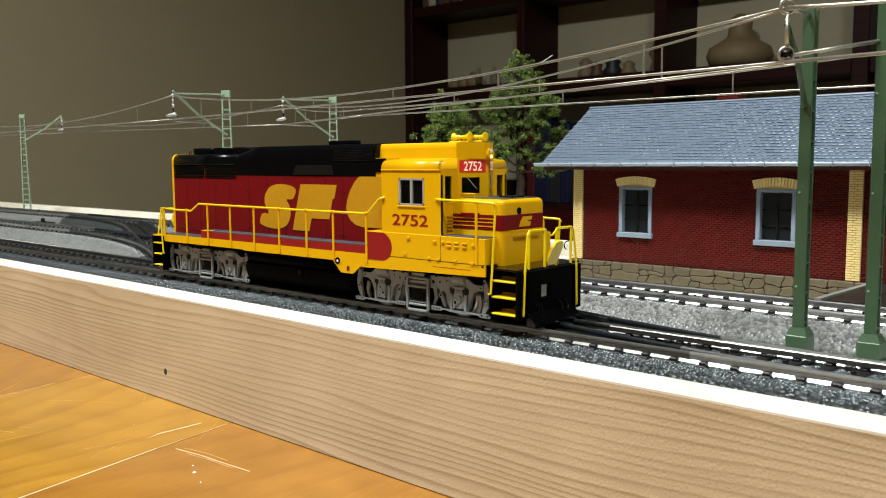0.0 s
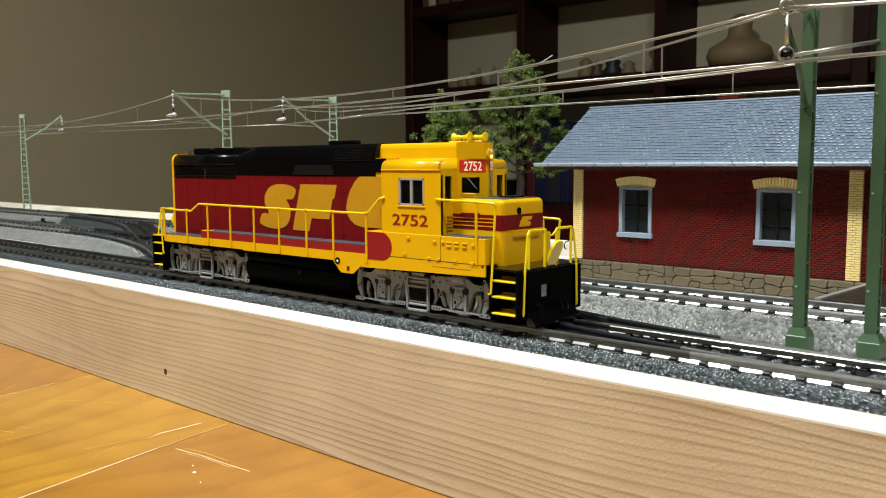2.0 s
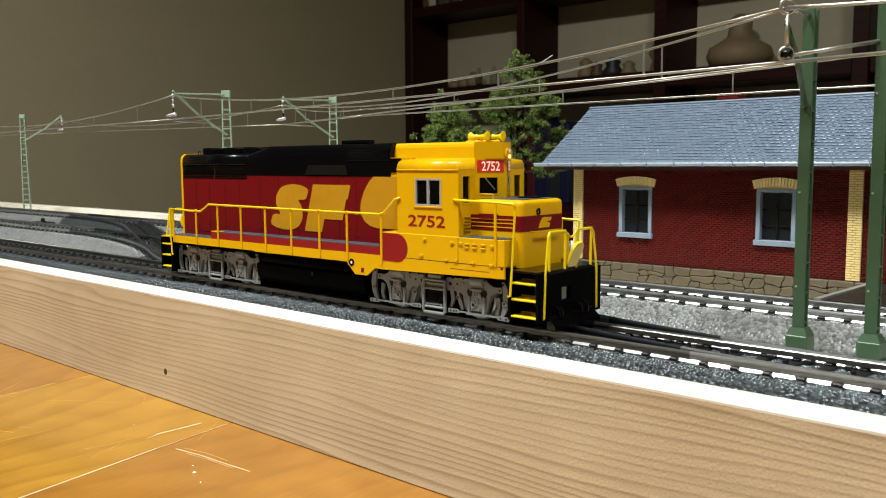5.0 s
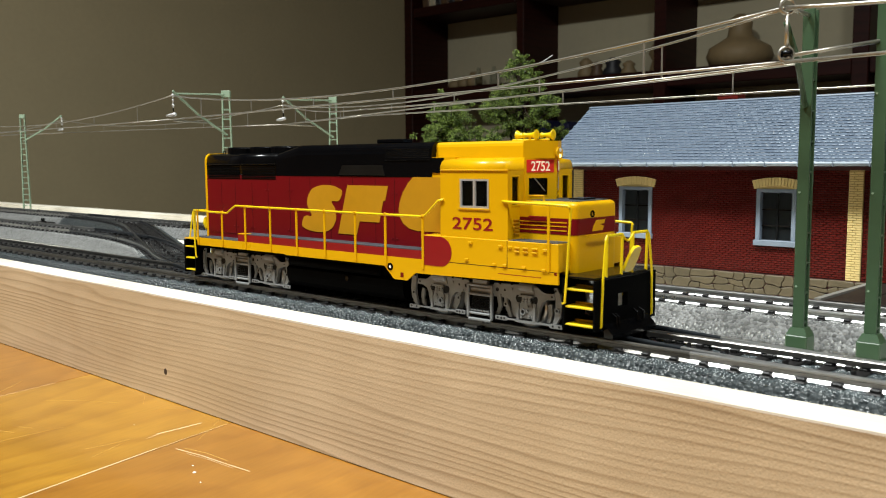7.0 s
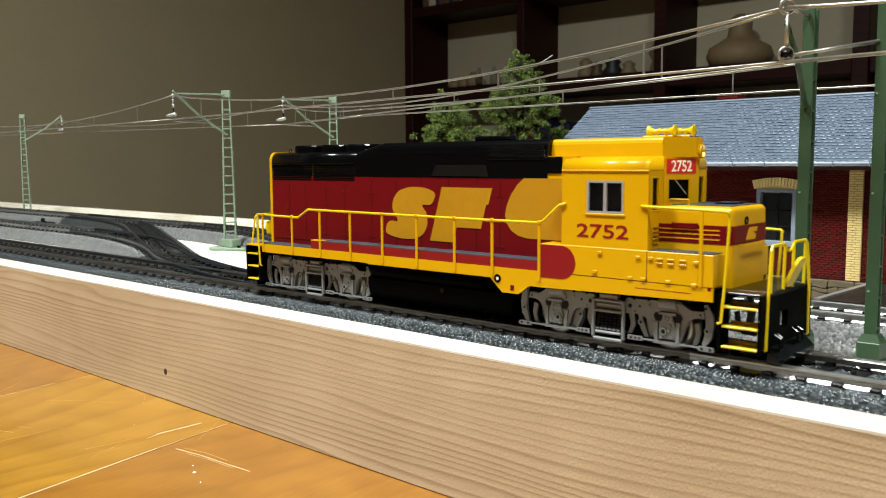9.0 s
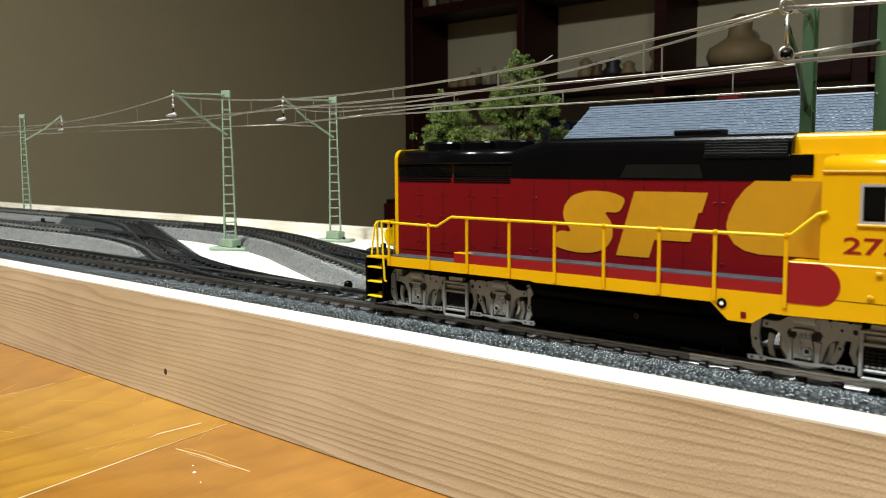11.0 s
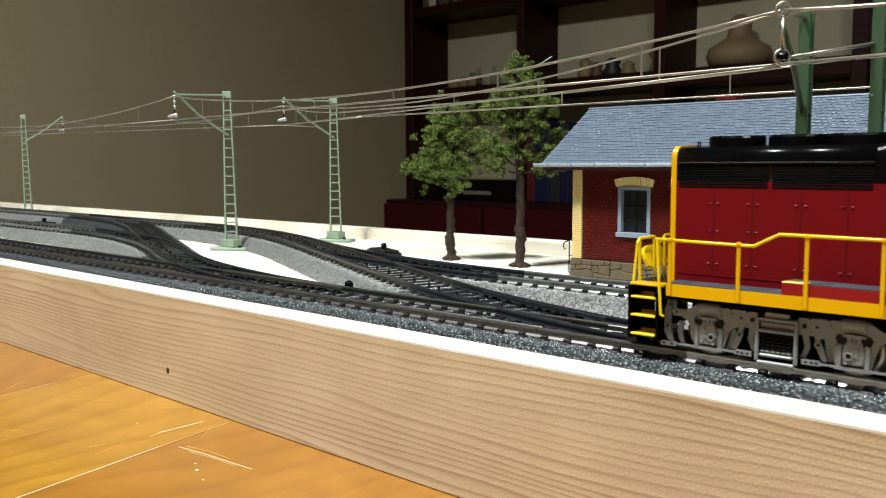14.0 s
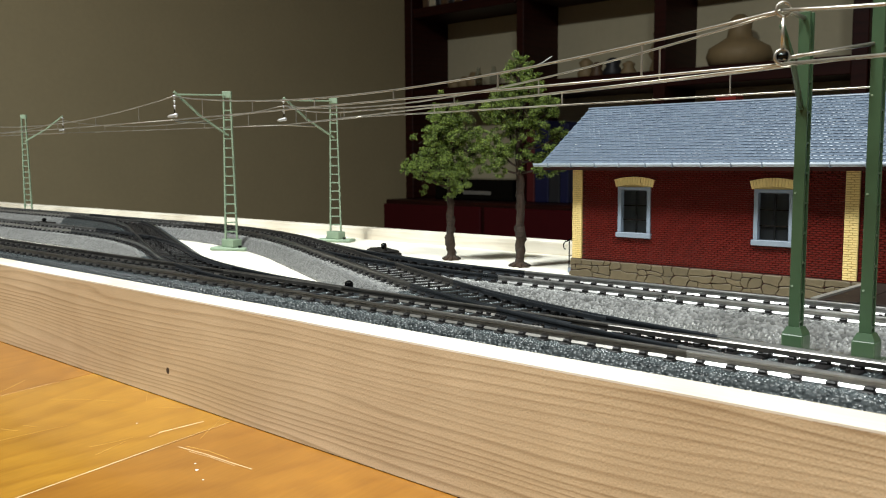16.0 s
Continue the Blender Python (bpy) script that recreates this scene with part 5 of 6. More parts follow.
def build_cab():
    # side walls with a real window opening
    for s in (-1, 1):
        y0, y1 = sorted((s * 16.9, s * 18.0))
        bm = holed_plate(44, 67.9, 15.5, 42.8, 51.4, 61.4, 32.6, 40.3, y0, y1)
        wall = part("cab_side", bm, "yellow", loco)
        ya, yb = sorted((s * 17.5, s * 18.15))
        bm = fresh()
        pane_frame(bm, 51.3, 61.5, 32.5, 40.4, ya, yb, 0.55)
        box(bm, 56.0, 56.8, ya, yb, 32.9, 40.0)
        part("window_frame", bm, "silver", wall, "silver sliding window frame")
        for wx0, wx1 in ((51.8, 56.1), (56.7, 61.0)):
            part("pane", boxes((wx0, wx1, min(s * 17.4, s * 17.55), max(s * 17.4, s * 17.55), 33, 39.9)), "glass", wall)
        part("window_ledge", boxes((50.9, 61.9, min(s * 17.9, s * 18.35), max(s * 17.9, s * 18.35), 32.0, 32.5), bevel=0.1), "yellow", wall)
        bm = fresh()
        for x, z in ((46.5, 19.5),):
            box(bm, x, x + 0.8, min(s * 17.9, s * 18.3), max(s * 17.9, s * 18.3), z, z + 1.6, 0.1)
        part("latch", bm, "yellow", wall)
        m = Matrix.Translation((55.7, s * 18.06, 28.0)) @ Matrix.Rotation(radians(90), 4, "X") @ (Matrix.Rotation(math.pi, 4, "Y") if s > 0 else Matrix.Identity(4)) @ Matrix.Diagonal((1.6, 1, 1, 1))
        ob = new("road_number", text_mesh("2752", 4.6, 0.04, "bright_red", "road_number", m, 0.05))
        ob.parent = wall
        tagged(ob, "dark red road number 2752")
        part("gutter_strip", boxes((44, 68.1, min(s * 17.9, s * 18.35), max(s * 17.9, s * 18.35), 42.6, 42.95), bevel=0.1), "yellow", wall)
    # curved roof shoulders and the high roof box
    half = [(18.0, 42.8)] + arc(15.6, 43.2, 2.4, -5, 75, 6) + [(12.5, 45.75), (9.3, 46.1)]
    bm = fresh()
    shell(bm, half + [(0, 46.1)], 44, 67.95)
    part("cab_roof", bm, "yellow", loco, "yellow cab roof with rounded edges", True)
    bm = fresh()
    box_half = [(9.3, 45.8), (9.0, 49.3)] + arc(7.6, 49.4, 1.3, 10, 85, 4) + [(0, 50.9)]
    shell(bm, box_half, 35.5, 67.5)
    part("roof_box", bm, "yellow", loco, "raised yellow roof box", False)
    bm = fresh()
    prism(bm, [(67.6, -9.4), (73.0, -2.4), (73.4, 0), (73.0, 2.4), (67.6, 9.4)], "z", 45.9, 50.55)
    part("roof_brow", bm, "yellow", loco)
    part("rear_bulkhead", boxes((44, 45, -17, 17, 15.5, 43)), "yellow", loco)
    # front wall: outer panels with tall windows, and the pointed centre with two windscreens
    for s in (-1, 1):
        def yy(a, b):
            return sorted((s * a, s * b))
        bm = fresh()
        xf = 67.9
        for (a, b, z0, z1) in ((8.0, 11.8, 15.5, 41.4), (16.2, 17.9, 15.5, 41.4), (11.8, 16.2, 15.5, 33.2)):
            y0, y1 = yy(a, b)
            box(bm, xf - 1, xf, y0, y1, z0, z1)
        prism(bm, [(s * 17.95, 41.4)] + [(s * y, z) for y, z in half] + [(s * 6.5, 46.05), (s * 6.5, 41.4)], "x", xf - 1, xf + 0.02)
        side = part("front_panel", bm, "yellow", loco)
        y0, y1 = yy(11.7, 16.3)
        part("pane", boxes((xf - 0.8, xf - 0.6, y0, y1, 33.1, 41.5)), "glass", side)
        bm = fresh()
        for ya, yb, z0, z1 in ((11.8, 12.2, 33.2, 41.4), (15.8, 16.2, 33.2, 41.4), (12.2, 15.8, 33.2, 33.6), (12.2, 15.8, 41.0, 41.4)):
            box(bm, xf - 0.5, xf + 0.12, *yy(ya, yb), z0, z1, 0.08)
        part("window_seal", bm, "yellow", side)
        for i in range(5):
            part("vent_slat", boxes((xf, xf + 0.3, *yy(12.2, 15.2), 25.6 + i * 0.95, 26.0 + i * 0.95), bevel=0.08), "emblem_yellow", side)
        # centre face from (67.9, 8.6) to (71.4, 0)
        a, b = Vector((xf + 0.2, s * 9.6, 0)), Vector((73.0, 0, 0))
        d = (b - a)
        nrm = Vector((0.92, s * 0.39, 0)) * 0.7
        bm = fresh()

        def slab(u0, u1, z0, z1, push=0.0, thick=1.0):
            p, q = a + d * u0 + nrm * push, a + d * u1 + nrm * push
            prism(bm, [(p.x, p.y), (q.x, q.y), (q.x - nrm.x * thick, q.y - nrm.y * thick), (p.x - nrm.x * thick, p.y - nrm.y * thick)], "z", z0, z1)
        slab(0, 0.08, 15.5, 46)
        slab(0.76, 1.0, 15.5, 46)
        slab(0.08, 0.76, 15.5, 35.6)
        slab(0.08, 0.76, 41.0, 46)
        face = part("windscreen_panel", bm, "yellow", loco)
        bm = fresh()
        slab(0.06, 0.78, 35.5, 41.1, -0.6, 0.2)
        part("pane", bm, "glass", face)
        bm = fresh()
        slab(0.08, 0.13, 35.6, 41.0, 0.15, 0.3)
        slab(0.71, 0.76, 35.6, 41.0, 0.15, 0.3)
        slab(0.08, 0.76, 35.6, 36.0, 0.15, 0.3)
        slab(0.08, 0.76, 40.6, 41.0, 0.15, 0.3)
        part("windscreen_seal", bm, "yellow", face)
        bm = fresh()
        p, q = a + d * 0.3 + nrm * 0.2 + Vector((0, 0, 40.6)), a + d * 0.62 + nrm * 0.2 + Vector((0, 0, 37.2))
        tube(bm, [p, q], 0.13, 5)
        part("wiper", bm, "silver", face)
        # lit number board on the brow face
        bm = fresh()
        slab(0.06, 0.9, 42.1, 45.5, 0.25, 0.5)
        board = part("number_board", bm, "glow_board", loco, "lit red number board")
        mid = a + d * 0.48 + nrm * 0.3
        rz = math.atan2(d.y, d.x) if s < 0 else math.atan2(-d.y, -d.x)
        m = Matrix.Translation((mid.x, mid.y, 43.65)) @ Matrix.Rotation(rz, 4, "Z") @ Matrix.Rotation(radians(90), 4, "X") @ Matrix.Diagonal((0.86, 1, 1, 1))
        ob = new("board_digits", text_mesh("2752", 3.7, 0.03, "glow_digit", "board_digits", m, 0.05))
        ob.parent = board
        tagged(ob, "glowing white digits 2752")
    bm = fresh()
    rod(bm, (72.4, 0, 47.2), (74.0, 0, 47.2), 1.7, 16)
    lamp = part("headlight_housing", bm, "yellow", loco)
    for z in (46.5, 48.1):
        bm = fresh()
        rod(bm, (73.9, 0, z), (74.15, 0, z), 0.55, 12)
        part("headlight", bm, "glow_lamp" if z < 47 else "white", lamp, "glowing warm headlight" if z < 47 else "unlit headlight")
    # solid near-black block added behind the panes to paint the cab's shade
    part("cab_lining", boxes((45.2, 65.6, -15.6, 15.6, 18, 42.6)), "dark_inside", loco, "solid near-black block painting the unlit cab inside")
    # horn cluster
    horn = part("horn_base", boxes((58, 70.4, -0.5, 0.5, 50.7, 51.2), bevel=0.15), "lemon", loco, "yellow horn cluster on the cab roof")
    for x, d, y, ln in ((61.4, -1, 0.9, 4.6), (65.2, 1, -2.0, 4.4), (69.0, 1, 1.2, 4.0)):
        bm = fresh()
        lathe(bm, (x - d * ln * 0.5, y, 52.2), (d, 0, 0), [(0, 0.75), (0.5, 0.75), (0.9, 0.5), (ln * 0.62, 0.62), (ln * 0.85, 1.0), (ln, 1.55), (ln + 0.12, 1.5), (ln - 0.2, 0.6)], 12)
        rod(bm, (x, y, 51.0), (x, y, 52.3), 0.4, 6)
        part("horn", bm, "lemon", horn, "", True)


def build_nose():
    bm = boxes((68, 83, -10, 10, 15.8, 34.7), bevel=0)
    es = [e for e in bm.edges if all(v.co.x > 82 for v in e.verts) and abs(e.verts[0].co.y - e.verts[1].co.y) < 0.1]
    bmesh.ops.bevel(bm, geom=es, offset=1.4, segments=4, affect="EDGES", profile=0.5)
    es = [e for e in bm.edges if all(v.co.z > 34.5 for v in e.verts)]
    bmesh.ops.bevel(bm, geom=es, offset=1.4, segments=4, affect="EDGES", profile=0.5)
    nose = part("short_hood", bm, "yellow", loco, "yellow low nose with red band")
    bm = boxes((68, 83.08, -10.08, 10.08, 26.2, 30.4))
    es = [e for e in bm.edges if all(v.co.x > 82 for v in e.verts) and abs(e.verts[0].co.y - e.verts[1].co.y) < 0.1]
    bmesh.ops.bevel(bm, geom=es, offset=1.4, segments=4, affect="EDGES", profile=0.5)
    part("red_band", bm, "red", nose)
    for s in (-1, 1):
        for z in (27.2, 28.3, 29.3):
            part("pinstripe", boxes((68.1, 80.6, min(s * 10.05, s * 10.16), max(s * 10.05, s * 10.16), z - 0.14, z + 0.14)), "yellow", nose)
        part("grab_iron", tube(fresh(), [(71, s * 10.0, 30.6), (71, s * 10.7, 30.6), (76, s * 10.7, 30.6), (76, s * 10.0, 30.6)], 0.22), "red", nose)
    bm = fresh()
    prism(bm, [(-2.6, 26.9), (-1.9, 28.4), (-0.7, 29.7), (3.6, 29.7), (3.2, 28.7), (0.9, 28.6), (3.0, 28.0), (2.4, 26.9)], "x", 83.05, 83.2)
    part("emblem_shape", bm, "yellow", nose, "small flat yellow emblem shape")
    part("top_panel", boxes((69, 81.8, -8.2, 8.2, 34.7, 34.85)), "walk_grey", nose, "matt black anti-glare panel")
    part("hatch", boxes((76, 80, -1, 5, 34.85, 35.3), bevel=0.15), "black", nose)
    part("grab_iron", tube(fresh(), [(69.6, -8.2, 34.6), (69.6, -8.2, 36.0), (73.5, -8.2, 36.0), (73.5, -8.2, 34.6)], 0.25), "yellow", nose)
    bm = fresh()
    lathe(bm, (82.9, -2.6, 31.4), (1, 0, 0), [(0, 0.95), (0.3, 0.95), (0.3, 0.6), (0.1, 0.5)], 14)
    part("socket", bm, "black", nose)
    part("grab_iron", tube(fresh(), [(83, -6, 26.0), (83.9, -6, 26.0), (83.9, 6, 26.0), (83, 6, 26.0)], 0.22), "yellow", nose)


def build_deck():
    part("frame", boxes((-84, 84, -17.6, 17.6, 13.4, 15.9)), "matt_black", loco)
    for s in (-1, 1):
        def ys(a, b):
            return sorted((s * a, s * b))
        # yellow sill with its dip, drawn as one outline
        bm = fresh()
        y0, y1 = ys(17.7, 18.4)
        prism(bm, [(-80.7, 17.1), (-80.7, 14.2), (-28, 14.3), (-26.5, 14.0), (21.3, 14.1), (25.4, 10.4), (30.7, 10.4), (34.4, 13.0), (37.3, 12.9), (84.2, 13.9), (84.2, 17.1)], "y", y0, y1)
        sill = part("sill", bm, "yellow", loco)
        # red step box, red rounded end, yellow front box
        y0, y1 = ys(11.45, 18.3)
        part("red_step_box", boxes((-54.2, 40, y0, y1, 17.05, 19.6)), "bright_red", loco, "low red box along the walkway")
        part("walkway", boxes((-54.0, 44, ys(11.5, 18.2)[0], ys(11.5, 18.2)[1], 19.6, 19.85)), "walk_grey", loco, "grey tread walkway")
        part("walkway", boxes((-80.6, -54.2, y0, y1, 16.9, 17.35)), "walk_grey", loco, "grey tread walkway")
        y0, y1 = ys(11.5, 18.38)
        part("front_box", boxes((37.6, 84.2, y0, y1, 17.0, 24.3), bevel=0.15), "yellow", loco)
        part("box_top", boxes((68.2, 83.9, ys(10.2, 18.1)[0], ys(10.2, 18.1)[1], 24.3, 24.5)), "walk_grey", loco)
        bm = fresh()
        y0, y1 = ys(18.2, 18.5)
        prism(bm, [(37.4, 15.6), (44.2, 15.6)] + [(44.2 + 4.2 * math.cos(radians(a)), 19.8 + 4.2 * math.sin(radians(a))) for a in range(-80, 81, 16)] + [(44.2, 24.0), (37.4, 24.0)], "y", y0, y1)
        part("red_round_panel", bm, "bright_red", loco, "red paint panel with rounded end")
        for x, z in ((54, 18.3), (63.6, 17.6), (67.2, 17.6), (73.5, 17.5), (79.8, 17.3), (55.4, 23), (65.8, 22.6), (69, 22.6), (80.2, 22.4)):
            part("latch", boxes((x - 0.6, x + 0.6, ys(18.3, 18.85)[0], ys(18.3, 18.85)[1], z - 0.35, z + 0.35), bevel=0.1), "yellow", sill)
        for x in (71.2, 74, 77):
            for z in (21.6, 22.6):
                part("vent_slat", boxes((x - 0.8, x + 0.8, ys(18.3, 18.8)[0], ys(18.3, 18.8)[1], z - 0.22, z + 0.22), bevel=0.1), "yellow", sill)
        part("seam", boxes((37.6, 84.2, ys(18.3, 18.42)[0], ys(18.3, 18.42)[1], 16.95, 17.1)), "dark_inside", sill)
        part("seam", boxes((67.9, 68.05, ys(18.3, 18.42)[0], ys(18.3, 18.42)[1], 17.1, 24.2)), "dark_inside", sill)
        part("lettering_bar", boxes((65, 79, ys(18.3, 18.42)[0], ys(18.3, 18.42)[1], 15.25, 15.45)), "bright_red", sill)
        part("red_marker", boxes((83, 83.8, ys(18.3, 18.46)[0], ys(18.3, 18.46)[1], 16.3, 17.0)), "red", sill)
        part("red_marker", boxes((28.2, 29.4, ys(18.3, 18.5)[0], ys(18.3, 18.5)[1], 11.2, 12.6)), "red", sill)
        bm = fresh()
        lathe(bm, (23.9, s * 18.3, 14.0), (0, s, 0), [(0, 1.15), (0.3, 1.15), (0.35, 0.6), (0.1, 0.55)], 14)
        part("filler_ring", bm, "black", sill)
        bm = fresh()
        rod(bm, (23.9, s * 18.3, 14.0), (23.9, s * 18.6, 14.0), 0.45, 8)
        part("filler_cap", bm, "white", sill)
        part("wedge", boxes((-54.2, -49, ys(15.5, 18.3)[0], ys(15.5, 18.3)[1], 19.6, 19.95), bevel=0.1), "yellow", loco)
    # fuel tank and air reservoirs
    bm = fresh()
    half = [(6, 3.0), (12.2, 3.2), (14.6, 4.6), (15.3, 7), (15.3, 9.4), (13.5, 10.2), (13.5, 13.4)]
    shell(bm, half, -29.5, 26.5)
    tank = part("fuel_tank", bm, "matt_black", loco, "black fuel tank")
    for s in (-1, 1):
        bm = fresh()
        lathe(bm, (-28, s * 14.6, 11.6), (1, 0, 0), [(0, 0.6), (0.6, 1.5), (44, 1.5), (44.6, 0.6)], 12)
        part("air_reservoir", bm, "matt_black", tank, "", True)
        bm = fresh()
        rod(bm, (2, s * 15.2, 8.3), (2, s * 16.1, 8.3), 0.8, 8)
        part("drain_valve", bm, "black", tank)


def build_ends():
    for d, off in ((1, 0.0), (-1, -4.3)):          # front, rear
        x0, x1 = sorted((d * (83.5 + off), d * (95.0 + off)))
        deck = part("platform", boxes((x0, x1, -12.6, 12.6, 15.2, 16.5), bevel=0.2), "black", loco, "black end platform")
        xa, xb = sorted((d * (93.6 + off), d * (95.0 + off)))
        bm = fresh()
        for r in ((-15.2, -5.2, 3.4, 15.6), (0.4, 15.2, 3.4, 15.6), (-5.2, 0.4, 11.6, 15.6), (-5.2, 0.4, 3.4, 7.9)):
            box(bm, xa, xb, *r)
        pilot = part("pilot", bm, "matt_black", loco, "black pilot plate with coupler opening")
        part("coupler_pocket", boxes((min(d * (90 + off), d * (93.5 + off)), max(d * (90 + off), d * (93.5 + off)), -5.2, 0.4, 7.9, 11.6), bevel=0.2), "white", pilot, "white coupler pocket")
        bm = fresh()
        prism(bm, [(d * (94.9 + off), 1.2), (d * (97.5 + off), 1.0), (d * (97.5 + off), 2.0), (d * (94.9 + off), 4.6)], "y", -13, 13)
        part("plough", bm, "black", pilot)
        for y in (-8.5, -7, 4, 7.5):
            bm = fresh()
            tube(bm, [(d * (94.8 + off), y, 6.8), (d * (96.2 + off), y, 6.0), (d * (96.4 + off), y, 3.8)], 0.35, 6)
            part("air_hose", bm, "black", pilot)
        for s in (-1, 1):
            ya, yb = sorted((s * 12.6, s * 18.0))
            inner = 86.2 if d > 0 else 88.0
            for z in (4.0, 8.5, 12.9):
                tread = part("tread", boxes((min(d * (inner + off), d * (94.3 + off)), max(d * (inner + off), d * (94.3 + off)), ya, yb, z, z + 0.5), bevel=0.1), "lemon", loco)
                part("riser", boxes((min(d * (inner + 0.4 + off), d * (94.1 + off)), max(d * (inner + 0.4 + off), d * (94.1 + off)), min(s * 12.6, s * 13.2), max(s * 12.6, s * 13.2), z + 0.5, z + 1.1)), "yellow", tread)
            part("top_tread", boxes((min(d * (86 + off), d * (94.6 + off)), max(d * (86 + off), d * (94.6 + off)), ya, yb, 16.0, 16.5), bevel=0.1), "yellow" if d < 0 else "black", loco)
            for xs in (inner - 1.0, 94.3):
                part("step_side", boxes((min(d * (xs + off), d * (xs + off + 0.7)), max(d * (xs + off), d * (xs + off + 0.7)), ya, yb - (0 if s < 0 else 0), 3.2, 15.8)), "matt_black", loco)
            # corner grab rails
            yo = s * 18.4
            part("grab_rail", tube(fresh(), [(d * (85.4 + off), yo, 9.4), (d * (86.2 + off), yo, 9.6), (d * (86.8 + off), yo, 17), (d * (87.6 + off), yo - s * 0.4, 27 if d < 0 else (33.4 if s < 0 else 27.6))], 0.36), "lemon", loco)
            part("grab_rail", tube(fresh(), [(d * (94.6 + off), s * 15.0, 3.8), (d * (95.2 + off), s * 15.1, 4.2), (d * (95.3 + off), s * 14.6, 16), (d * (95.1 + off), s * 12.9, 25.6), (d * (95.0 + off), s * 11.9, 26.6)], 0.36), "lemon", loco)
            part("end_rail", tube(fresh(), [(d * (95.0 + off), s * 11.9, 26.6), (d * (95.0 + off), s * 3.2, 26.6)], 0.36), "lemon", loco)
            for y in (11.9, 3.2):
                part("end_post", tube(fresh(), [(d * (95.0 + off), s * y, 26.6), (d * (94.8 + off), s * y, 16.3)], 0.4), "lemon", loco)
        chain = [(d * (95.0 + off), -3.2 + 6.4 * i / 8, 26.4 - 1.6 * math.sin(math.pi * i / 8)) for i in range(9)]
        part("safety_chain", tube(fresh(), chain, 0.3), "lemon", loco)
        # folded drop step between the end posts
        bm = fresh()
        if d > 0:
            prism(bm, rounded([(-2.7, 16.6), (2.7, 16.6), (3.0, 21.5), (1.8, 23.8), (-1.8, 23.8), (-3.0, 21.5)], 1), "x", 94.3, 95.1)
        else:
            prism(bm, rounded([(-5.6, 18.4), (5.6, 18.4), (6.2, 21.6), (4.6, 24.2), (-4.6, 24.2), (-6.2, 21.6)], 1), "x", d * (94.0 + off), d * (95.0 + off))
        bmesh.ops.rotate(bm, verts=bm.verts, cent=(d * (95.6 + off), 0, 16.4), matrix=Matrix.Rotation(radians(24 if d > 0 else -22), 3, "Y"))
        part("drop_step", bm, "lemon", loco, "folded yellow drop step")


def build_rails():
    for s in (-1, 1):
        y = s * 18.6
        top = [(-84.0, y - s * 1.2, 27.2), (-72, y, 27.1), (-63.5, y, 27.0), (-60.3, y, 27.0), (-54.9, y, 29.8), (-20, y, 29.65), (8, y, 29.5), (37.2, y, 29.5), (38.6, y, 29.9), (43.6, y, 34.2), (45.3, y - s * 0.4, 34.6)]
        part("handrail", tube(fresh(), top, 0.38, 8), "lemon", loco, "yellow wire handrail", True)
        for x in (-79.8, -63.6, -49.2, -34.6, -20.2, -5.9, 8.7, 22.1, 37.5):
            zt = 27.2 if x < -60 else 29.6
            bm = boxes((x - 0.42, x + 0.42, y - 0.25, y + 0.25, 14.4, zt), bevel=0.1)
            lathe(bm, (x, y, zt - 0.4), (0, 0, 1), [(0, 0.3), (0.2, 0.65), (0.7, 0.65), (0.9, 0.3)], 8)
            part("stanchion", bm, "yellow", loco)
        zt = 34.4 if s < 0 else 28.5
        front = [(66.2, s * 18.2, zt + 0.2), (68, y, zt + 0.1), (81.3, y, zt - 0.2), (87.0, y, zt - 0.4), (87.7, y, zt - 1.0)]
        part("handrail", tube(fresh(), front, 0.38, 8), "lemon", loco, "yellow wire handrail", True)
        part("stanchion", boxes((80.9, 81.7, y - 0.25, y + 0.25, 17, zt), bevel=0.1), "yellow", loco)


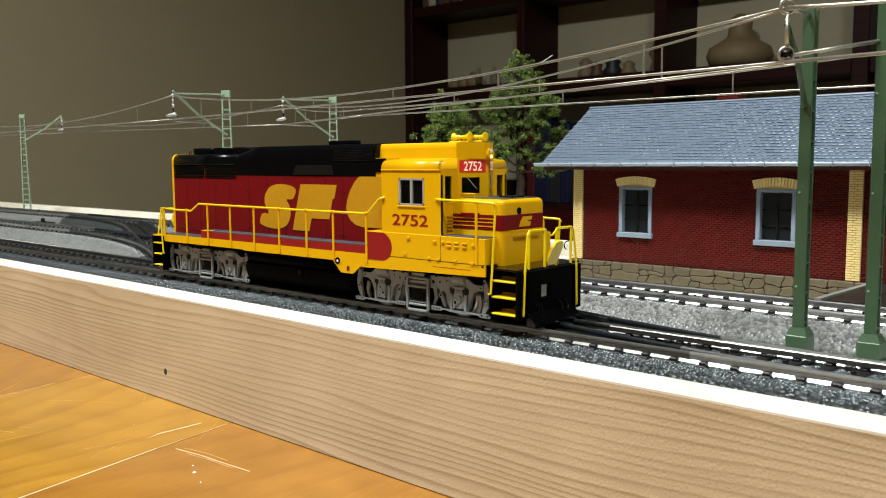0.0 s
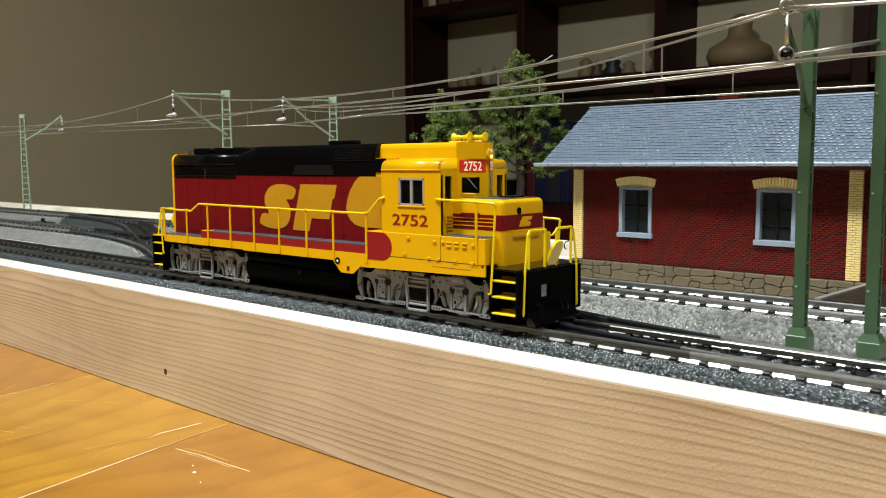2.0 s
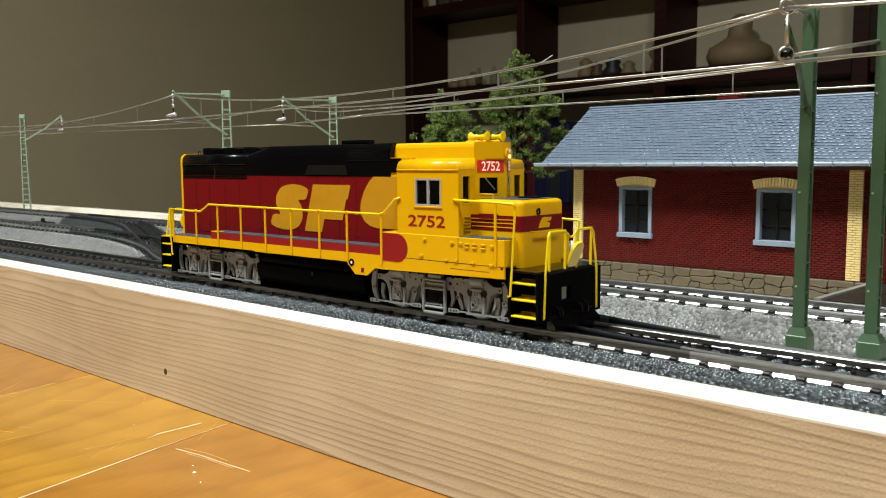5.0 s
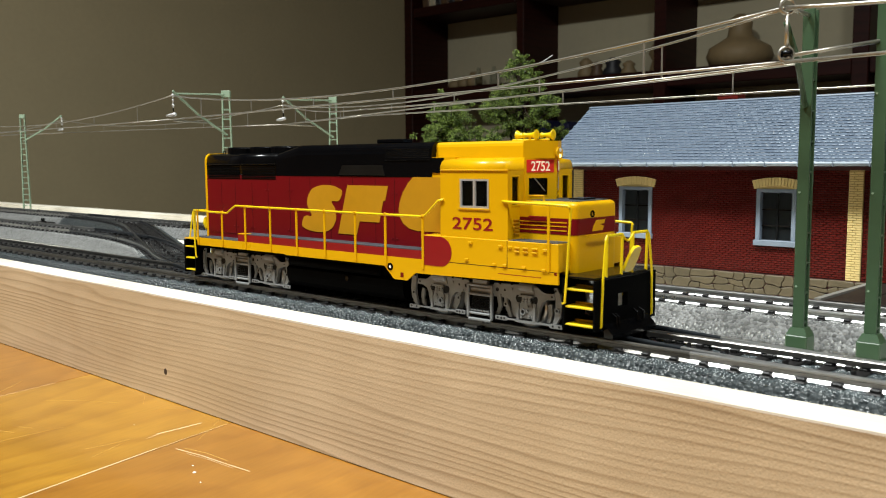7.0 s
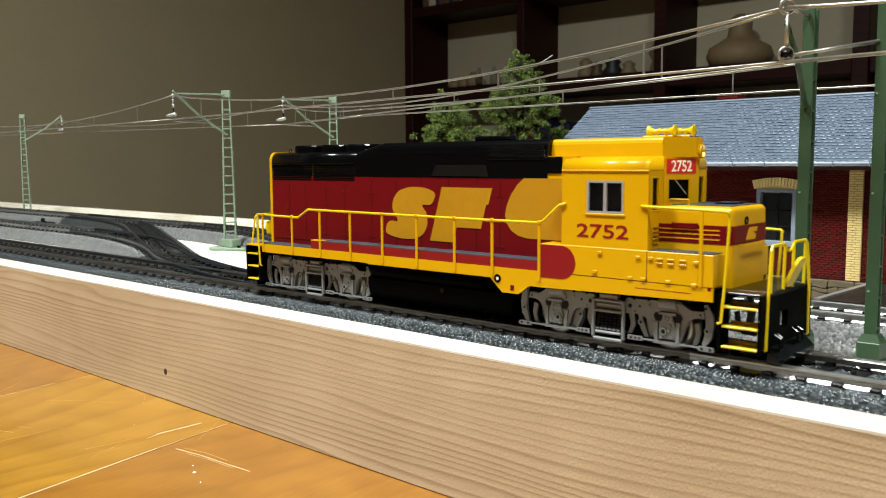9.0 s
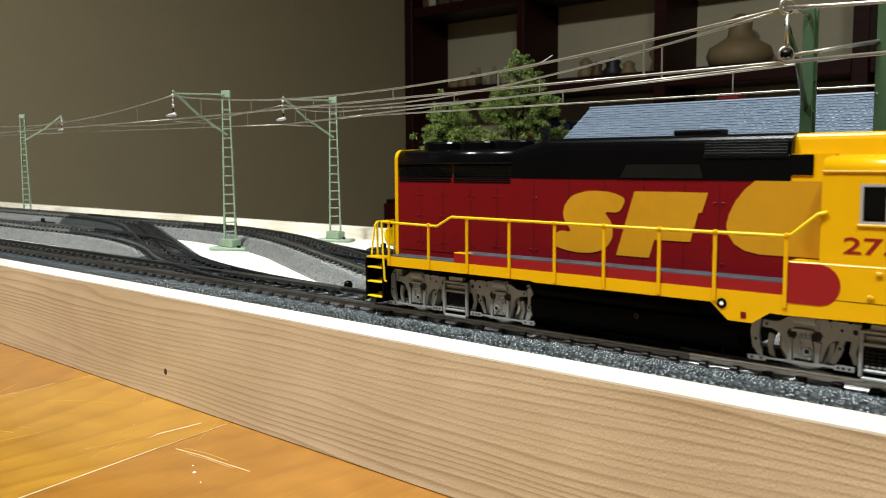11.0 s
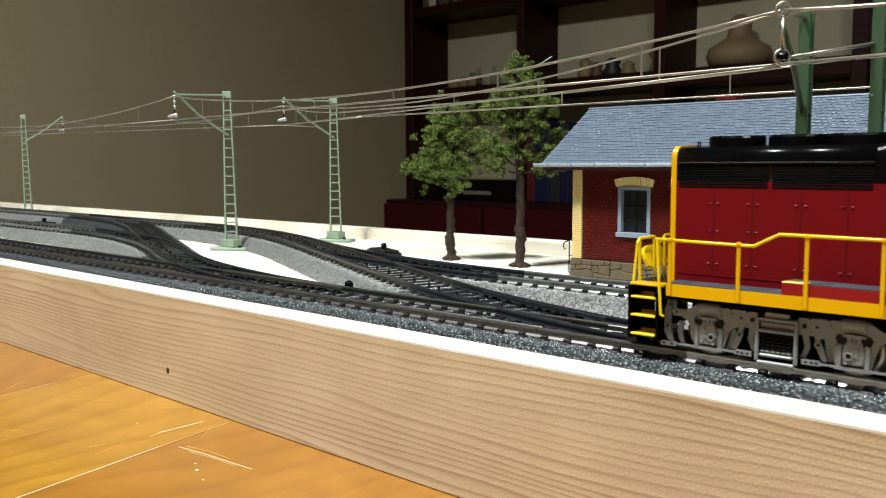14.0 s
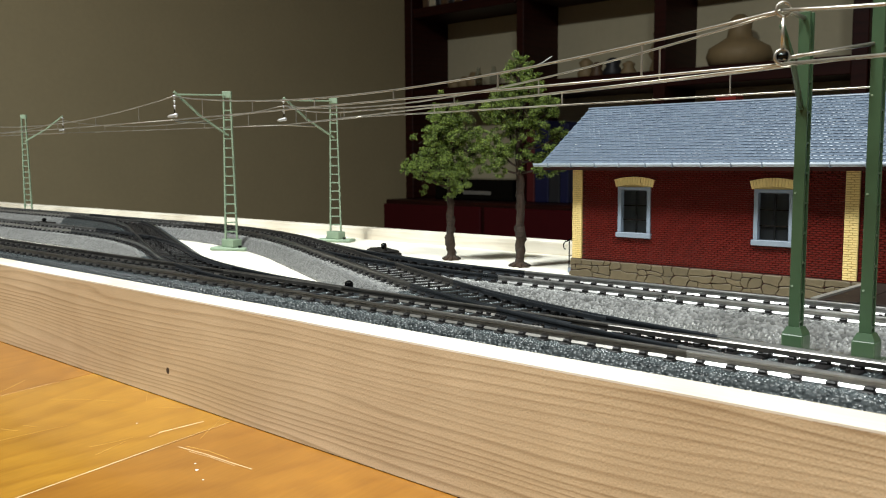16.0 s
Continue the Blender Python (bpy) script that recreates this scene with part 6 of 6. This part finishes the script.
def build_trucks():
    wheelsets = []
    for cx in (56.1, -56.1):
        truck = part("truck", boxes((cx - 23, cx + 23, -6.6, 6.6, 2.6, 12.5), bevel=0.4), "matt_black", loco, "grey two-axle truck with brake gear")
        for s in (-1, 1):
            def sl(a, b):
                return sorted((s * a, s * b))
            y0, y1 = sl(12.6, 13.9)
            bm = fresh()
            # side frame: a plate with a leg over each axle and an outer arm
            for q in (-1, 1):
                side = [(4.4, 12.0), (4.4, 8.3), (8.2, 8.4), (9.8, 7.9), (11.0, 6.6), (12.2, 2.7), (18.9, 2.7), (20.0, 6.6), (20.8, 8.3), (22.3, 9.1), (24.6, 9.2), (24.4, 10.8), (21.4, 10.7), (20.0, 11.4), (18.6, 12.5), (13.0, 12.2)]
                prism(bm, [(cx + q * u, z) for u, z in side], "y", y0, y1)
            box(bm, cx - 4.5, cx + 4.5, y0, y1, 9.0, 11.4)
            frame_ob = part("side_frame", bm, "truck_grey", truck, "cast grey truck side frame")
            for q in (-1, 1):
                ax = cx + q * 15.7

                def plate(name, pts, a, b, material="truck_grey"):
                    bm = fresh()
                    prism(bm, [(cx + q * u, z) for u, z in pts], "y", *sl(a, b))
                    return part(name, bm, material, truck)

                def disc(name, u, z, r, a, b, material="truck_grey", n=12):
                    return part(name, rod(fresh(), (cx + q * u, s * a, z), (cx + q * u, s * b, z), r, n), material, truck)
                # journal; near-black plates paint the shade of its spring pockets
                plate("journal_box", [(13.9, 3.3), (17.5, 3.3), (17.9, 6.0), (17.2, 8.2), (14.2, 8.2), (13.5, 6.0)], 13.8, 14.5)
                plate("journal_guide", [(17.9, 2.8), (18.7, 2.8), (18.9, 7.6), (18.0, 7.8)], 13.8, 14.7)
                plate("journal_guide", [(12.5, 2.9), (13.2, 2.9), (13.3, 7.4), (12.0, 7.2)], 13.8, 14.4)
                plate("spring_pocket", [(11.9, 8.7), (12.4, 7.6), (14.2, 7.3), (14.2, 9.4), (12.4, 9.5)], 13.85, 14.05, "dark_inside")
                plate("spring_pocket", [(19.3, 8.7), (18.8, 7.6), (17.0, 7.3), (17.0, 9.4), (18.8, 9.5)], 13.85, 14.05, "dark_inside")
                for k in range(3):
                    bm = fresh()
                    lathe(bm, (ax + (k - 1) * 0.95, s * 14.3, 7.6), (0, 0, 1), [(0, 0.42), (0.3, 0.5), (0.6, 0.38), (0.9, 0.5), (1.2, 0.38), (1.5, 0.5), (1.9, 0.42)], 8)
                    part("spring", bm, "truck_grey", truck)
                plate("spring_cap", [(13.4, 9.2), (18.2, 9.2), (17.8, 9.8), (13.8, 9.8)], 13.8, 14.9)
                bm = fresh()
                lathe(bm, (ax - q * 0.9, s * 14.4, 5.2), (0, s, 0), [(0, 1.0), (0.6, 0.95), (0.65, 0.6), (0.3, 0.55)], 12)
                part("bearing_cap", bm, "truck_grey", truck, "", True)
                # near-black disc paints the shade in the bearing's hole
                disc("bearing_bore", 14.8, 5.2, 0.5, 14.5, 14.85, "dark_inside")
                for u, z in ((16.4, 6.7), (16.9, 4.2), (14.3, 3.8), (16.2, 5.5)):
                    disc("bolt", u, z, 0.38, 14.4, 14.95, "truck_grey", 6)
                plate("pedestal_tie", [(12.0, 2.2), (19.2, 2.2), (19.2, 2.9), (12.0, 2.9)], 13.5, 14.6)
                # near-black strip paints the shade above the tie
                plate("tie_gap", [(13.6, 2.95), (17.6, 2.95), (17.4, 3.5), (13.8, 3.5)], 13.9, 14.56, "dark_inside")
                plate("pedestal_cap", [(12.6, 10.0), (18.2, 10.0), (17.8, 12.3), (13.0, 12.1)], 13.8, 14.2)
                # pins, and proud near-black discs that paint the shade of bored holes
                for u, z, r in ((5.6, 10.3, 0.55), (8.2, 10.4, 0.34), (17.4, 11.4, 0.55), (23.6, 10.0, 0.3)):
                    disc("bore", u, z, r, 13.8, 13.95 if u < 12 or u > 20 else 14.26, "dark_inside")
                disc("pin", 10.6, 10.9, 0.4, 13.8, 14.3)
                disc("pin", 6.8, 9.0, 0.3, 13.8, 14.3)
                part("brake_cylinder", lathe(fresh(), (cx + q * 13.2, s * 13.9, 11.9), (q, 0, 0), [(0, 0.8), (0.2, 1.15), (4.6, 1.15), (4.9, 0.5), (5.8, 0.35)], 12), "truck_grey", truck)
                # curved outer brake hanger with shoe
                plate("brake_hanger", [(24.6, 12.4), (25.4, 12.6), (26.6, 10.6), (27.0, 8.0), (26.6, 5.0), (25.4, 3.2), (24.2, 3.0), (24.8, 5.4), (25.1, 8.0), (24.9, 10.4)], 13.4, 14.3)
                disc("pin", 25.1, 11.7, 0.3, 14.2, 14.5, "dark_inside")
                disc("pin", 25.6, 6.6, 0.75, 14.2, 14.7)
                disc("bore", 25.6, 6.6, 0.35, 14.6, 14.76, "dark_inside")
                plate("brake_shoe", [(22.0, 7.6), (23.2, 8.0), (23.6, 5.4), (22.9, 2.9), (21.6, 2.7), (22.4, 5.2)], 12.6, 13.4)
                plate("brake_lever", [(7.6, 8.4), (8.6, 8.5), (9.5, 6.0), (10.4, 3.2), (9.4, 3.1), (8.3, 5.2)], 12.9, 13.5)
                plate("brake_shoe", [(9.6, 7.6), (10.4, 7.2), (11.4, 3.4), (10.6, 3.0), (9.9, 5.0)], 12.2, 12.9)
                disc("pin", 8.5, 6.6, 0.8, 13.4, 13.9)
                disc("bore", 8.5, 6.6, 0.36, 13.8, 13.96, "dark_inside")
                plate("brake_arm", [(5.0, 8.4), (6.4, 8.4), (6.8, 5.8), (5.8, 3.4), (4.8, 3.4), (5.6, 5.8)], 12.6, 13.3)
                # thin tie straps along the bottom, perforations painted as near-black discs
                strap = plate("tie_strap", [(5.4, 2.2), (9.2, 2.2), (9.6, 2.5), (12.2, 2.5), (12.2, 2.9), (9.4, 2.9), (9.0, 3.3), (5.4, 3.3)], 14.2, 14.7)
                for u in (6.3, 7.5, 8.5):
                    disc("bore", u, 2.75, 0.3, 14.6, 14.76, "dark_inside", 8)
                plate("tie_strap", [(19.0, 2.4), (23.2, 2.4), (23.6, 1.9), (27.2, 1.9), (27.4, 2.4), (27.2, 3.0), (23.6, 3.0), (23.2, 2.8), (19.0, 2.8)], 14.2, 14.7)
                for u in (24.4, 26.4):
                    disc("bore", u, 2.45, 0.32, 14.6, 14.76, "dark_inside", 8)
                part("brake_pipe", tube(fresh(), [(cx + q * 6.6, s * 13.9, 11.9), (cx + q * 7.0, s * 13.9, 12.9), (cx + q * 10.2, s * 13.9, 13.0), (cx + q * 10.6, s * 13.9, 12.0)], 0.36, 6), "black", truck)
            # centre spring basket: rounded frame round a dark leaf-spring nest
            ya, yb = sl(14.2, 15.4)
            bm = fresh()
            for r in ((cx - 4.6, cx - 3.8, 1.6, 11.2), (cx + 3.8, cx + 4.6, 1.6, 11.2), (cx - 4.6, cx + 4.6, 10.7, 11.4), (cx - 3.9, cx + 3.9, 8.1, 8.9), (cx - 4.1, cx + 4.1, 0.9, 1.8), (cx - 3.6, cx + 3.6, 2.7, 3.4)):
                box(bm, r[0], r[1], ya, yb, r[2], r[3], 0.25)
            part("step_frame", bm, "truck_grey", truck)
            # near-black sheet paints the shade behind the springs
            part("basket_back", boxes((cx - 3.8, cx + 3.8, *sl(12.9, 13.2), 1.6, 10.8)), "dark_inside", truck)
            part("swing_plank", boxes((cx - 3.6, cx + 3.6, *sl(13.2, 14.4), 8.9, 10.2), bevel=0.15), "truck_grey", truck)
            for j in range(5):
                for k in range(6):
                    x = cx - 3.4 + 1.15 * k
                    ya2, yb2 = sl(13.0, 14.9 - 0.16 * j)
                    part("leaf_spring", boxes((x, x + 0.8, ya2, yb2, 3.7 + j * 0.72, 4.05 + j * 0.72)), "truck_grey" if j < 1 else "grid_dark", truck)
            part("bolster_end", boxes((cx - 2.6, cx + 2.6, sl(13, 14.9)[0], sl(13, 14.9)[1], 11.2, 12.6), bevel=0.2), "truck_grey", truck)
        for q in (-1, 1):
            ax = cx + q * 15.7
            ob = part("wheelset", rod(fresh(), (0, -11, 0), (0, 11, 0), 0.8, 8), "steel", loco, "steel wheels on an axle")
            ob.location = (ax / 1000, 0, 5.8 / 1000)
            for s in (-1, 1):
                bm = fresh()
                lathe(bm, (0, s * 7.2, 0), (0, s, 0), [(0, 6.5), (0.7, 6.5), (0.9, 5.85), (3.2, 5.75), (3.3, 4.6), (2.7, 4.3), (2.6, 2.0), (3.4, 1.6), (3.4, 0.2)], 24)
                part("wheel", bm, "steel", ob, "", True)
            wheelsets.append((ob, ax))
    return wheelsets


build_hood()
HOOD = set(loco.children_recursive)
build_cab()
build_nose()
build_deck()
build_ends()
build_rails()
WHEELSETS = build_trucks()

# the shell is 31 mm wide over its sills and 1.5 % longer than drawn above
LONG = 1.015
turning = {q for ob, _ in WHEELSETS for q in (ob, *ob.children)}
for ob in loco.children_recursive:
    if ob in turning:
        continue
    stretch, shift, width = LONG, 0.0, 0.85
    if ob in HOOD:
        stretch, shift = 1.008, 0.0008
    elif ob.name.startswith("short_hood") or ob.parent.name.startswith("short_hood"):
        stretch, shift, width = 1.213, -0.0135, 1.0
    ob.data.transform(Matrix.Translation((shift, 0, -0.00068)) @ Matrix.Diagonal((stretch, width, LONG, 1)))


# ---- what moves ----
LOCO_X = [(0, -230.0), (2.0, -230.0), (3.7, -230.0), (4.0, -228.6), (5.0, -223.4), (6.0, -216.6), (6.5, -211.95), (7.0, -206.2), (7.5, -198.75), (8.0, -189.2),
          (8.5, -178.2), (9.0, -165.3), (9.2, -159.9), (10.0, -136.2), (10.7, -112.8), (11.3, -93.0), (11.5, -86.4), (12.0, -70.7), (12.5, -56.4), (13.0, -41.3),
          (13.5, -27.0), (14.0, -10.9), (14.5, 4.3), (15.0, 19.4), (15.5, 34.3), (16.0, 48.5)]


def loco_at(t):
    for (t0, x0), (t1, x1) in zip(LOCO_X, LOCO_X[1:]):
        if t <= t1:
            return x0 + (x1 - x0) * (t - t0) / (t1 - t0)
    return LOCO_X[-1][1]


def motions():
    walk(loco, [(t, pose(x * LONG / 1000, 0, RAIL / 1000)) for t, x in LOCO_X])
    times = [0.0, 2.0, 3.7] + [3.7 + 0.15 * i for i in range(1, 82)] + [16.0]
    for ob, ax in WHEELSETS:
        rows = []
        for t in times:
            turn = (loco_at(t) + 230.0) * LONG / 5.8
            rows.append((t, Matrix.Translation((ax * LONG / 1000, 0, 0.0058)) @ Matrix.Rotation(turn, 4, "Y")))
        walk(ob, rows)


motions()
